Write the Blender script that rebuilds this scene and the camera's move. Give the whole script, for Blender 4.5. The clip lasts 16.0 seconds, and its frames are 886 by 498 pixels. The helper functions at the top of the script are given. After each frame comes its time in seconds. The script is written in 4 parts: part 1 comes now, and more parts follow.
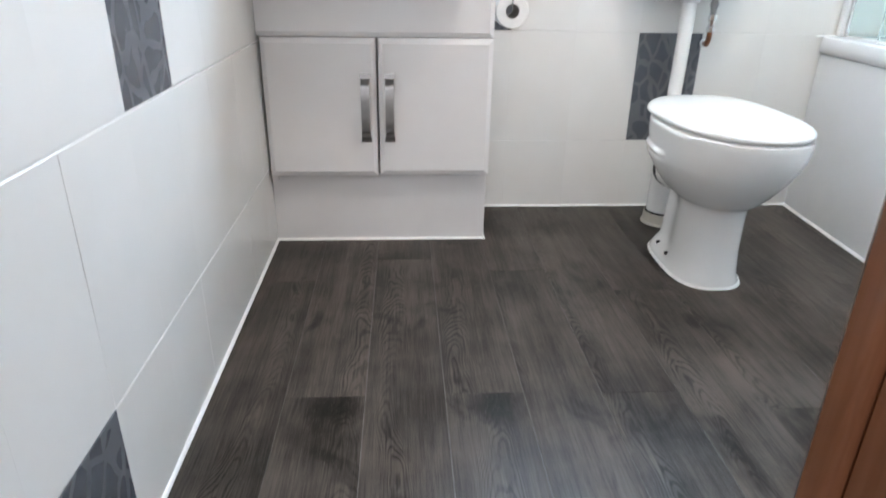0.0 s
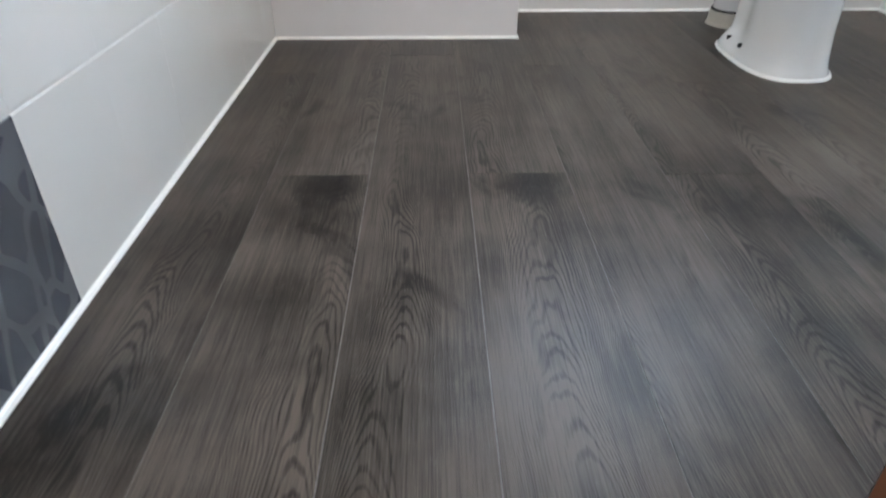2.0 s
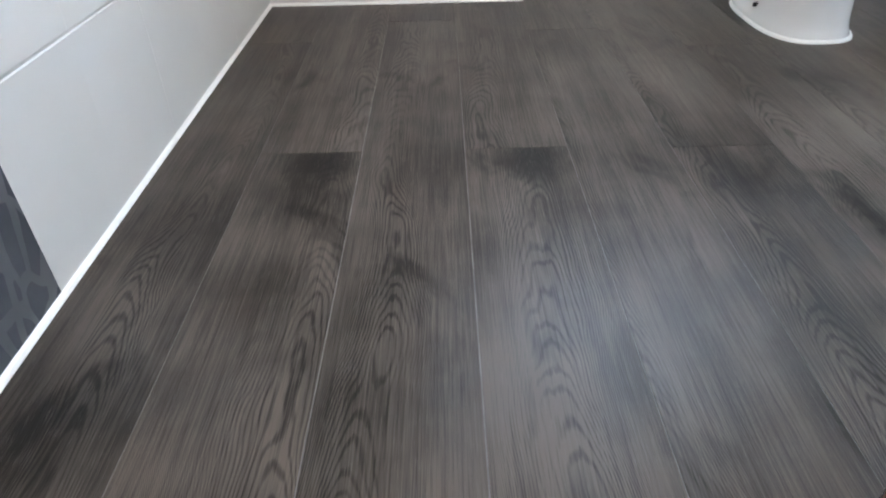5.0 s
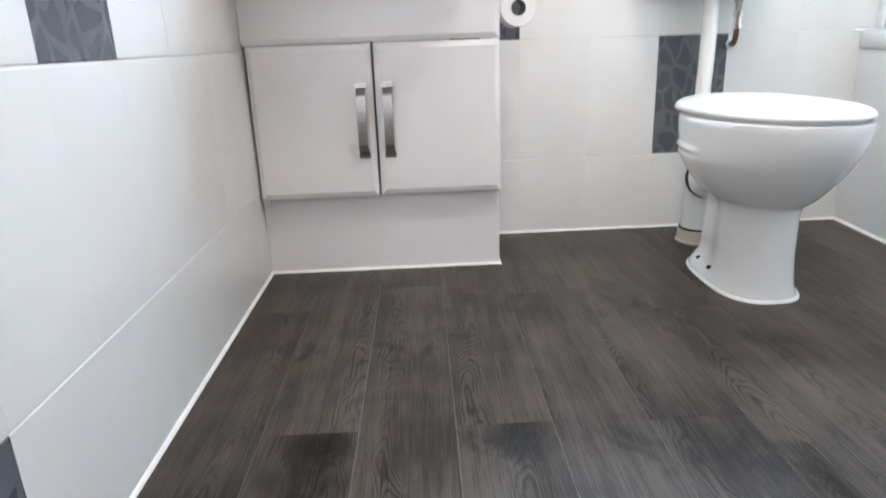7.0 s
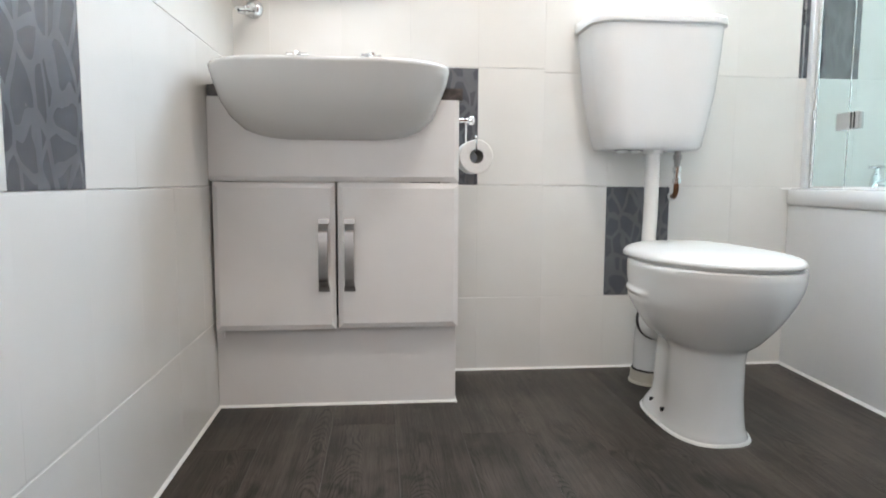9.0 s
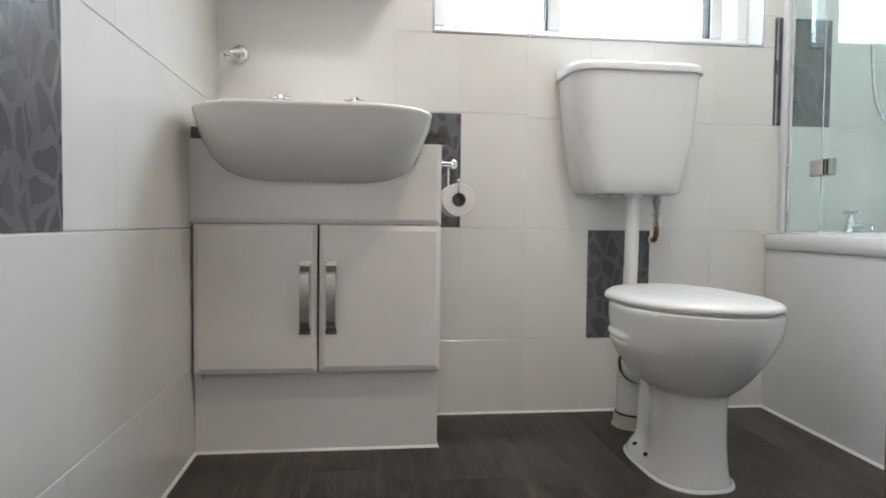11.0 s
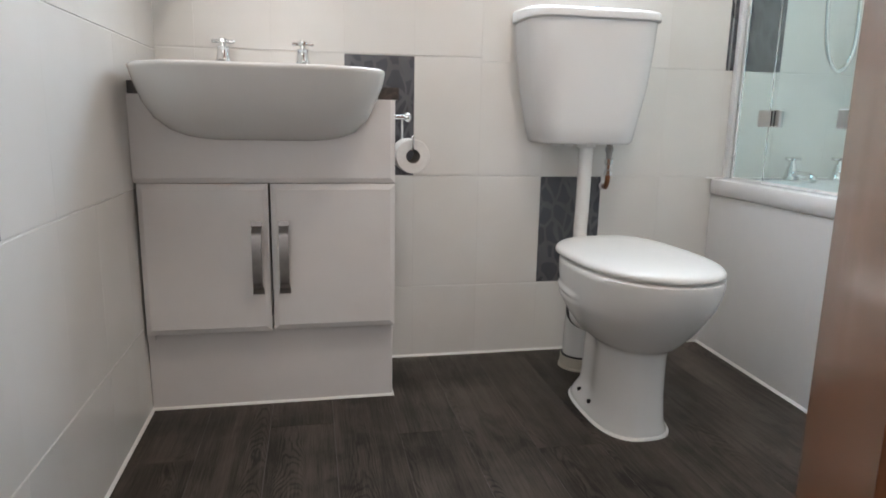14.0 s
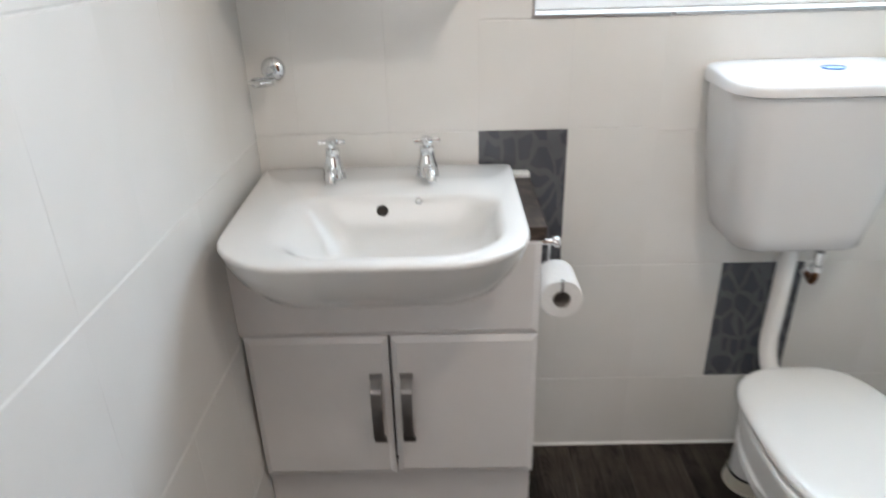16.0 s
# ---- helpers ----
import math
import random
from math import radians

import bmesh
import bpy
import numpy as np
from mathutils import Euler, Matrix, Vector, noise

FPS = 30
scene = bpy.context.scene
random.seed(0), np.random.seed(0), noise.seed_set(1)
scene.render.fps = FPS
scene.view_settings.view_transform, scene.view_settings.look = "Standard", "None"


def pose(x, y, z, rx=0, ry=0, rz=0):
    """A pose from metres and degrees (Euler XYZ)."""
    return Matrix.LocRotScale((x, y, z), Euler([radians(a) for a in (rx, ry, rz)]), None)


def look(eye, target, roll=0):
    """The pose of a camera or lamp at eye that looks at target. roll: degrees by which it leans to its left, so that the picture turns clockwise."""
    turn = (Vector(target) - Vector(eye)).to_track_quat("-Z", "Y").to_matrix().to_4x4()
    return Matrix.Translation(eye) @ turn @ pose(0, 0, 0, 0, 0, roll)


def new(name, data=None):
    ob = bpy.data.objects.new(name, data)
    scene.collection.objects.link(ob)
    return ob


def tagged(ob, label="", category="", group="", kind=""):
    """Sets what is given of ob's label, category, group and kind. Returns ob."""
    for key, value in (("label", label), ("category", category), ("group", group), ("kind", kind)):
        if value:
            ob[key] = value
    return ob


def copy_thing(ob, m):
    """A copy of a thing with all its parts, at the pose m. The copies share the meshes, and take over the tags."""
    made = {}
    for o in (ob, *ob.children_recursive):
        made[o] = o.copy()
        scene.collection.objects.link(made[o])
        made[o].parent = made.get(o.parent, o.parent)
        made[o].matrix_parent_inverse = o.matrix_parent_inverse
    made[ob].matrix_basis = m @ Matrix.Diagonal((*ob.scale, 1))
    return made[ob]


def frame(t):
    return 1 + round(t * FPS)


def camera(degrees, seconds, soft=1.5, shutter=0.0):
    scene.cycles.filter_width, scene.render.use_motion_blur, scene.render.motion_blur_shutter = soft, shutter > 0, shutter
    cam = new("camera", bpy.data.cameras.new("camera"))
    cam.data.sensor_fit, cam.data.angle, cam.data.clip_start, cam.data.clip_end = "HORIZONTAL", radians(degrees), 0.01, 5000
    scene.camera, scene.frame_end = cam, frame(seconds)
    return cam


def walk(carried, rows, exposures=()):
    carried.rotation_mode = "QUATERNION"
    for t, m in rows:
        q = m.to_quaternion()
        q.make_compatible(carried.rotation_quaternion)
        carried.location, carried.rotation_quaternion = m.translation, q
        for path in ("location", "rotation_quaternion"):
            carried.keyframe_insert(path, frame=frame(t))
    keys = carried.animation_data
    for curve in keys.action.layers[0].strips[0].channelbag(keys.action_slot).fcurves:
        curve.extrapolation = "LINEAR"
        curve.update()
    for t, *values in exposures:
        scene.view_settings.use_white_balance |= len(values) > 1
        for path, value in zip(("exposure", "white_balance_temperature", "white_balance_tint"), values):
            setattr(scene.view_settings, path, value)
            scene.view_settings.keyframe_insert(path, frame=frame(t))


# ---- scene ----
cam = camera(68.7, 16.0, soft=1.8, shutter=0.5)
PATH = [
    (0, (0.369, -2.044, 0.75), (0.487, -0.219, -0.06), 1.0),
    (0.5, (0.378, -2.036, 0.638), (0.437, -0.209, -0.172), 0.4),
    (1, (0.382, -2.006, 0.536), (0.408, -0.216, -0.356), -0.6),
    (1.5, (0.379, -1.981, 0.494), (0.403, -0.24, -0.491), -0.4),
    (2, (0.39, -1.925, 0.445), (0.418, -0.25, -0.648), -0.0),
    (2.5, (0.407, -1.879, 0.407), (0.405, -0.27, -0.781), -1.0),
    (3, (0.412, -1.871, 0.404), (0.404, -0.323, -0.862), -1.3),
    (3.2, (0.415, -1.874, 0.407), (0.399, -0.343, -0.881), -1.5),
    (5.5, (0.415, -1.884, 0.472), (0.403, -0.195, -0.599), -1.5),
    (6, (0.406, -1.883, 0.511), (0.424, -0.098, -0.392), -0.8),
    (6.5, (0.411, -1.894, 0.554), (0.441, -0.046, -0.211), -1.2),
    (7, (0.41, -1.905, 0.569), (0.46, -0.001, -0.042), -2.1),
    (7.5, (0.397, -1.908, 0.578), (0.512, 0.027, 0.085), -1.7),
    (8, (0.395, -1.912, 0.58), (0.568, 0.042, 0.191), -0.7),
    (8.5, (0.394, -1.913, 0.577), (0.589, 0.054, 0.275), -0.2),
    (9, (0.408, -1.92, 0.574), (0.601, 0.06, 0.367), 0.3),
    (11.3, (0.416, -1.921, 0.578), (0.659, 0.063, 0.498), 0.6),
    (11.5, (0.419, -1.926, 0.578), (0.66, 0.057, 0.482), 0.5),
    (12, (0.419, -1.92, 0.584), (0.696, 0.055, 0.439), 0.5),
    (12.5, (0.395, -1.898, 0.601), (0.783, 0.055, 0.413), 1.5),
    (13, (0.385, -1.898, 0.624), (0.845, 0.037, 0.42), 1.6),
    (13.5, (0.386, -1.911, 0.63), (0.838, 0.022, 0.389), 2.4),
    (14, (0.404, -1.903, 0.73), (0.794, 0.019, 0.336), 1.1),
    (14.5, (0.418, -1.821, 0.914), (0.782, 0.043, 0.287), 2.5),
    (15, (0.454, -1.735, 1.075), (0.743, 0.088, 0.305), 3.0),
    (15.5, (0.46, -1.642, 1.222), (0.571, 0.164, 0.371), 2.6),
    (16, (0.435, -1.417, 1.287), (0.405, 0.39, 0.43), -1.6),
]
EXPOSURES = [
    (0.0, 0.17, 6000, 11), (0.5, 0.14, 6000, 11), (1.5, 0.15, 6000, 10), (3.0, 0.35, 5850, 11), (5.5, 0.38, 5900, 11), (7.0, 0.33, 6000, 12), (8.0, -0.05, 6250, 11),
    (9.0, -0.1, 6300, 11), (11.5, -0.7, 6550, 11), (13.0, -0.65, 6550, 11), (14.0, -0.72, 6550, 14), (15.0, -0.5, 6500, 14), (15.5, -0.6, 6450, 13), (16.0, -0.82, 6450, 13),
]
walk(cam, [(t, look(eye, target, roll)) for t, eye, target, roll in PATH], EXPOSURES)

# ---- world, window light, ceiling lamp ----
world = bpy.data.worlds.new("sky")
scene.world = world
world.use_nodes = True
wn = world.node_tree.nodes
sky = wn.new("ShaderNodeTexSky")
sky.sky_type, sky.sun_disc = "NISHITA", False
sky.sun_elevation, sky.sun_rotation = radians(50), radians(160)
wn["Background"].inputs["Strength"].default_value = 0.10
world.node_tree.links.new(sky.outputs[0], wn["Background"].inputs["Color"])

ROOM_H = 2.35


def area_light(name, size_x, size_y, energy, colour, m):
    d = bpy.data.lights.new(name, "AREA")
    d.shape, d.size, d.size_y, d.energy, d.color = "RECTANGLE", size_x, size_y, energy, colour
    ob = new(name, d)
    ob.matrix_world = m
    return ob


# daylight that enters by the high window, and by the hall behind the camera
area_light("window_daylight", 0.98, 0.80, 34.5, (0.66, 0.845, 1.0), look((1.13, 0.16, 1.57), (1.05, -1.2, 0.5)))
area_light("hall_daylight", 0.90, 1.05, 18.5, (1.0, 0.94, 0.875), look((0.05, -3.42, 1.35), (0.85, 0.0, 0.7)))
lamp = bpy.data.lights.new("ceiling_bulb", "POINT")
lamp.energy, lamp.color, lamp.shadow_soft_size = 37.0, (1.0, 0.90, 0.78), 0.055
new("ceiling_bulb", lamp).location = (1.00, -1.12, 2.17)

# ---- materials ----


class Mat:
    """A short way to wire a node material."""

    def __init__(self, name, rough=0.5, metal=0.0, colour=(0.8, 0.8, 0.8), spec=0.5):
        self.m = bpy.data.materials.new(name)
        self.m.use_nodes = True
        self.t = self.m.node_tree
        self.b = self.t.nodes["Principled BSDF"]
        self.b.inputs["Base Color"].default_value = (*colour, 1)
        self.b.inputs["Roughness"].default_value = rough
        self.b.inputs["Metallic"].default_value = metal
        self.b.inputs["Specular IOR Level"].default_value = spec

    def node(self, kind, **values):
        n = self.t.nodes.new("ShaderNode" + kind)
        for k, v in values.items():
            n.inputs[k.replace("_", " ")].default_value = v
        return n

    def link(self, a, b):
        self.t.links.new(a, b)

    def coords(self, scale=(1, 1, 1), random=0.0, kind="Object"):
        c = self.node("TexCoord")
        mp = self.node("Mapping")
        mp.inputs["Scale"].default_value = scale
        self.link(c.outputs[kind], mp.inputs["Vector"])
        if random:
            info = self.node("ObjectInfo")
            mul = self.node("Math")
            mul.operation = "MULTIPLY"
            mul.inputs[1].default_value = random
            self.link(info.outputs["Random"], mul.inputs[0])
            self.link(mul.outputs[0], mp.inputs["Location"])
        return mp.outputs[0]

    def noise(self, vec, scale, detail=3.0, rough=0.5, distort=0.0):
        n = self.node("TexNoise", Scale=scale, Detail=detail, Roughness=rough, Distortion=distort)
        self.link(vec, n.inputs["Vector"])
        return n.outputs["Fac"]

    def math(self, op, a, b=0.0, c=None):
        n = self.node("Math")
        n.operation = op
        for i, v in enumerate((a, b, c)):
            if v is None:
                continue
            if isinstance(v, (int, float)):
                n.inputs[i].default_value = v
            else:
                self.link(v, n.inputs[i])
        return n.outputs[0]

    def ramp(self, fac, stops):
        n = self.node("ValToRGB")
        e = n.color_ramp.elements
        while len(e) < len(stops):
            e.new(0.5)
        for el, (p, c) in zip(e, stops):
            el.position, el.color = p, (*c, 1)
        self.link(fac, n.inputs[0])
        return n.outputs["Color"]

    def mix(self, fac, a, b):
        n = self.node("Mix")
        n.data_type = "RGBA"
        for sock, v in ((n.inputs[0], fac), (n.inputs[6], a), (n.inputs[7], b)):
            if isinstance(v, (int, float)):
                sock.default_value = v
            elif isinstance(v, tuple):
                sock.default_value = (*v, 1)
            else:
                self.link(v, sock)
        return n.outputs[2]

    def bump(self, height, strength=0.2, distance=0.001):
        n = self.node("Bump", Strength=strength, Distance=distance)
        self.link(height, n.inputs["Height"])
        self.link(n.outputs[0], self.b.inputs["Normal"])

    def colour(self, c):
        self.link(c, self.b.inputs["Base Color"])

    def rough(self, r):
        self.link(r, self.b.inputs["Roughness"])


def plain(name, colour, rough, metal=0.0, vary=0.06, scale=30.0, spec=0.5, bump=0.0):
    m = Mat(name, rough, metal, colour, spec)
    v = m.coords()
    lo = tuple(c * (1 - vary) for c in colour)
    n = m.noise(v, scale, 4.0, 0.6)
    m.colour(m.ramp(n, [(0.3, lo), (0.7, colour)]))
    big = m.noise(v, 6.0, 2.0)
    m.rough(m.math("MULTIPLY_ADD", big, rough * 0.2, rough * 0.9))
    if bump:
        m.bump(n, bump, 0.0005)
    return m.m


def white_tile_material():
    m = Mat("white_glazed_tile", 0.16, 0, (0.78, 0.765, 0.72))
    v = m.coords(random=7.0)
    n = m.noise(v, 5.0, 3.0)
    m.colour(m.ramp(n, [(0.3, (0.765, 0.755, 0.725)), (0.7, (0.805, 0.795, 0.77))]))
    wav = m.noise(v, 14.0, 1.5)
    m.bump(wav, 0.10, 0.002)
    m.rough(m.math("MULTIPLY_ADD", m.noise(v, 4.0, 2.0), 0.06, 0.12))
    return m.m


def dark_tile_material():
    """Slate-grey tile with a printed net of long pale leaves."""
    m = Mat("dark_leaf_tile", 0.28, 0, (0.08, 0.085, 0.1))
    v = m.coords((25.0, 25.0, 15.0), random=5.0)
    warp = m.node("TexNoise", Scale=0.6, Detail=1.0)
    m.link(v, warp.inputs["Vector"])
    add = m.node("VectorMath")
    add.operation = "MULTIPLY_ADD"
    add.inputs[1].default_value = (1.1, 1.1, 1.1)
    m.link(warp.outputs["Color"], add.inputs[0])
    m.link(v, add.inputs[2])
    vo = m.node("TexVoronoi", Scale=1.0)
    vo.feature = "DISTANCE_TO_EDGE"
    m.link(add.outputs[0], vo.inputs["Vector"])
    line = m.ramp(vo.outputs["Distance"], [(0.03, (1, 1, 1)), (0.12, (0, 0, 0))])
    cell = m.noise(v, 0.8, 4.0, 0.6)
    base = m.ramp(cell, [(0.3, (0.084, 0.089, 0.102)), (0.7, (0.104, 0.110, 0.125))])
    m.colour(m.mix(m.math("MULTIPLY", line, m.math("MULTIPLY", cell, 0.62)), base, (0.150, 0.155, 0.170)))
    m.rough(m.math("MULTIPLY_ADD", line, 0.12, 0.24))
    m.bump(line, 0.15, 0.0004)
    return m.m


def plank_material(name="dark_oak_vinyl", knot=False, tone_low=0.90):
    """Dark oak-look vinyl: nested cathedral arches, fine fibre, pale pores, smoky patches, on some prints a dark knot near the end."""
    m = Mat(name, 0.4, 0, (0.05, 0.045, 0.04), 0.125)
    raw = m.node("TexCoord").outputs["Object"]
    v = m.coords((1, 1, 1), random=9.0)

    def stretched(sx, sy, detail, rough, distort=0.0, source=v):
        mp = m.node("Mapping")
        mp.inputs["Scale"].default_value = (sx, sy, 1.0)
        m.link(source, mp.inputs["Vector"])
        return m.noise(mp.outputs[0], 1.0, detail, rough, distort)

    xyz = m.node("SeparateXYZ")
    m.link(raw, xyz.inputs[0])
    rnd_out = m.node("ObjectInfo").outputs["Random"]
    x, y = xyz.outputs[0], xyz.outputs[1]
    # distance from the wandering heart of the board
    wander = m.math("MULTIPLY", m.math("SUBTRACT", stretched(3.0, 1.7, 2.0, 0.5), 0.5), 0.13)
    heart = m.math("MULTIPLY_ADD", rnd_out, 0.17, -0.01)
    dx = m.math("ADD", m.math("SUBTRACT", x, heart), wander)
    arch = m.math("MULTIPLY", m.math("MULTIPLY", dx, dx), 5000.0)
    wave = m.math("MULTIPLY", stretched(14.0, 5.0, 2.0, 0.5), 9.0)
    jag = m.math("MULTIPLY", stretched(260.0, 24.0, 2.0, 0.5), 0.55)
    rings = m.math("ADD", m.math("MULTIPLY_ADD", y, 23.0, arch), m.math("ADD", wave, jag))
    band = m.math("MULTIPLY_ADD", m.math("SINE", m.math("MULTIPLY", rings, 6.283)), 0.5, 0.5)
    line = m.ramp(band, [(0.02, (0, 0, 0)), (0.50, (1, 1, 1))])
    fade = m.ramp(stretched(16.0, 2.5, 2.0, 0.5), [(0.34, (0.25, 0.25, 0.25)), (0.58, (1, 1, 1))])
    line = m.math("SUBTRACT", 1.0, m.math("MULTIPLY", m.math("SUBTRACT", 1.0, line), fade))
    fibre = stretched(480.0, 9.0, 3.0, 0.6)
    streak = stretched(34.0, 1.3, 4.0, 0.62)
    pores = m.ramp(stretched(900.0, 45.0, 2.0, 0.5), [(0.60, (0, 0, 0)), (0.76, (1, 1, 1))])
    smoke = m.noise(v, 5.0, 3.0, 0.55)
    grain = m.math("ADD", m.math("MULTIPLY", line, 0.22), m.math("MULTIPLY", fibre, 0.70))
    grain = m.math("ADD", grain, m.math("MULTIPLY", streak, 0.56))
    dark = m.ramp(stretched(10.0, 5.0, 3.0, 0.6, 0.6), [(0.24, (0.66, 0.66, 0.66)), (0.42, (1, 1, 1))])
    grain = m.math("MULTIPLY", grain, m.math("MULTIPLY_ADD", smoke, 0.95, 0.47))
    grain = m.math("MULTIPLY", grain, dark)
    if knot:
        kx = m.math("MULTIPLY", m.math("SUBTRACT", x, 0.094), 17.0)
        ky = m.math("MULTIPLY", m.math("SUBTRACT", y, 0.588), 13.0)
        far = m.math("ADD", m.math("SQRT", m.math("ADD", m.math("MULTIPLY", kx, kx), m.math("MULTIPLY", ky, ky))), m.math("MULTIPLY", m.math("SUBTRACT", stretched(30.0, 18.0, 3.0, 0.6), 0.5), 1.3))
        grain = m.math("MULTIPLY", grain, m.ramp(far, [(0.25, (0.60, 0.60, 0.60)), (1.1, (1, 1, 1))]))
    col = m.ramp(grain, [(0.28, (0.0024, 0.0019, 0.0016)), (0.58, (0.0165, 0.0130, 0.0103)), (0.96, (0.089, 0.073, 0.061))])
    col = m.mix(m.math("MULTIPLY", pores, 0.44), col, (0.120, 0.106, 0.095))
    tone = m.node("HueSaturation")
    m.link(m.math("MULTIPLY_ADD", rnd_out, 0.22, tone_low), tone.inputs["Value"])
    m.link(col, tone.inputs["Color"])
    m.colour(tone.outputs[0])
    m.rough(m.math("MULTIPLY_ADD", smoke, 0.18, 0.235))
    m.bump(m.math("ADD", fibre, m.math("MULTIPLY", line, 0.6)), 0.22, 0.0004)
    return m.m


def door_wood_material():
    m = Mat("varnished_mahogany", 0.2, 0, (0.2, 0.08, 0.05))
    v = m.coords((26.0, 26.0, 1.3))
    g = m.noise(v, 1.0, 4.0, 0.6, 0.4)
    v2 = m.coords((9.0, 9.0, 0.9))
    s = m.noise(v2, 1.0, 3.0)
    mixv = m.math("ADD", m.math("MULTIPLY", g, 0.6), m.math("MULTIPLY", s, 0.4))
    m.colour(m.ramp(mixv, [(0.30, (0.120, 0.046, 0.021)), (0.52, (0.195, 0.081, 0.040)), (0.72, (0.268, 0.122, 0.064))]))
    m.rough(m.math("MULTIPLY_ADD", s, 0.12, 0.18))
    return m.m


def worktop_material():
    m = Mat("dark_marbled_laminate", 0.3, 0, (0.05, 0.04, 0.04))
    v = m.coords((1, 1, 1))
    n = m.noise(v, 26.0, 5.0, 0.65, 1.2)
    m.colour(m.ramp(n, [(0.36, (0.015, 0.013, 0.013)), (0.55, (0.055, 0.042, 0.036)), (0.72, (0.13, 0.10, 0.085))]))
    return m.m


def glass_material(name, colour, rough=0.0):
    m = Mat(name, rough, 0, colour)
    m.b.inputs["Transmission Weight"].default_value = 1.0
    m.b.inputs["IOR"].default_value = 1.45
    return m.m


def chrome_material():
    m = Mat("chrome", 0.07, 1.0, (0.78, 0.79, 0.80))
    v = m.coords()
    m.rough(m.math("MULTIPLY_ADD", m.noise(v, 90.0, 2.0), 0.08, 0.04))
    return m.m


def sky_backdrop_material():
    m = Mat("overcast_sky", 1.0)
    m.b.inputs["Base Color"].default_value = (0, 0, 0, 1)
    v = m.coords(kind="Generated")
    n = m.noise(v, 2.0, 2.0)
    m.link(m.ramp(n, [(0.3, (0.82, 0.91, 1.0)), (0.7, (0.95, 0.98, 1.0))]), m.b.inputs["Emission Color"])
    m.b.inputs["Emission Strength"].default_value = 7.0
    return m.m


M_TILE, M_DARK, M_PLANK, M_DOOR = white_tile_material(), dark_tile_material(), plank_material(), door_wood_material()
M_PLANK_DARK = plank_material("dark_oak_vinyl_deep", False, 0.80)
M_PLANK_KNOT = plank_material("dark_oak_vinyl_knotted", True)
M_GROUT = plain("white_grout", (0.79, 0.78, 0.755), 0.8, vary=0.12, scale=50)
M_SEAL = plain("white_silicone", (0.86, 0.86, 0.84), 0.35, vary=0.03)
M_PORC = plain("white_porcelain", (0.80, 0.80, 0.785), 0.10, vary=0.02, scale=4)
M_CIST = plain("white_plastic", (0.78, 0.78, 0.78), 0.24, vary=0.02, scale=5)
M_SEAT = plain("white_seat_plastic", (0.82, 0.82, 0.80), 0.20, vary=0.02, scale=5)
M_VAN = plain("white_vinyl_wrap", (0.78, 0.765, 0.755), 0.30, vary=0.03, scale=12, bump=0.03)
M_PANEL = plain("white_bath_panel", (0.85, 0.85, 0.85), 0.42, vary=0.03, scale=8)
M_ACRYL = plain("white_acrylic", (0.82, 0.82, 0.82), 0.15, vary=0.02, scale=6)
M_PAINT = plain("white_ceiling_paint", (0.80, 0.79, 0.77), 0.9, vary=0.05, scale=40, bump=0.1)
M_HALL = plain("hall_paint", (0.62, 0.58, 0.52), 0.9, vary=0.05, scale=40)
M_CARPET = plain("hall_carpet", (0.26, 0.21, 0.17), 1.0, vary=0.4, scale=300, bump=0.4)
M_CHROME = chrome_material()
M_NICKEL = plain("brushed_nickel", (0.34, 0.33, 0.325), 0.42, 1.0, vary=0.12, scale=80)
M_COPPER = plain("tarnished_copper", (0.26, 0.12, 0.065), 0.42, 1.0, vary=0.4, scale=60)
M_BLACK = plain("black_rubber_and_gaps", (0.015, 0.015, 0.016), 0.6, vary=0.3)
M_BEIGE = plain("aged_plastic_collar", (0.60, 0.56, 0.48), 0.45, vary=0.12, scale=30)
M_PIPE = plain("white_pvc_pipe", (0.80, 0.80, 0.79), 0.25, vary=0.03, scale=10)
M_WORK = worktop_material()
M_PAPER = plain("tissue_paper", (0.84, 0.83, 0.81), 0.95, vary=0.08, scale=120, bump=0.3)
M_CARD = plain("grey_cardboard", (0.30, 0.27, 0.24), 0.9, vary=0.2, scale=80)
M_UPVC = plain("white_upvc", (0.80, 0.81, 0.82), 0.3, vary=0.03)
M_GLASS = glass_material("clear_window_glass", (0.97, 0.99, 1.0))
M_SCREEN = glass_material("green_tinted_glass", (0.78, 0.93, 0.94))
M_SKY = sky_backdrop_material()
M_ALU = plain("satin_aluminium", (0.62, 0.62, 0.62), 0.28, 1.0, vary=0.1, scale=60)
M_BUTTON = plain("blue_tinted_chrome", (0.22, 0.38, 0.70), 0.2, 0.6, vary=0.05)
M_MIRROR = plain("mirror_silver", (0.9, 0.9, 0.9), 0.02, 1.0, vary=0.01)
M_GAP = plain("pale_plank_gap", (0.15, 0.138, 0.126), 0.7, vary=0.6, scale=25)
M_HOLE = plain("dark_opening", (0.02, 0.018, 0.016), 0.7, vary=0.3)

# ---- mesh helpers ----


def mesh_of(name, bm, material, smooth=False):
    bmesh.ops.recalc_face_normals(bm, faces=bm.faces)
    me = bpy.data.meshes.new(name)
    bm.to_mesh(me)
    bm.free()
    me.materials.append(material)
    if smooth:
        me.polygons.foreach_set("use_smooth", [True] * len(me.polygons))
        me.set_sharp_from_angle(angle=radians(smooth if smooth is not True else 40))
    return me


def part(name, bm, material, parent, label="", smooth=False):
    ob = new(name, mesh_of(name, bm, material, smooth))
    if parent is not None:
        ob.parent = parent
        if label:
            ob["label"] = label
    return ob


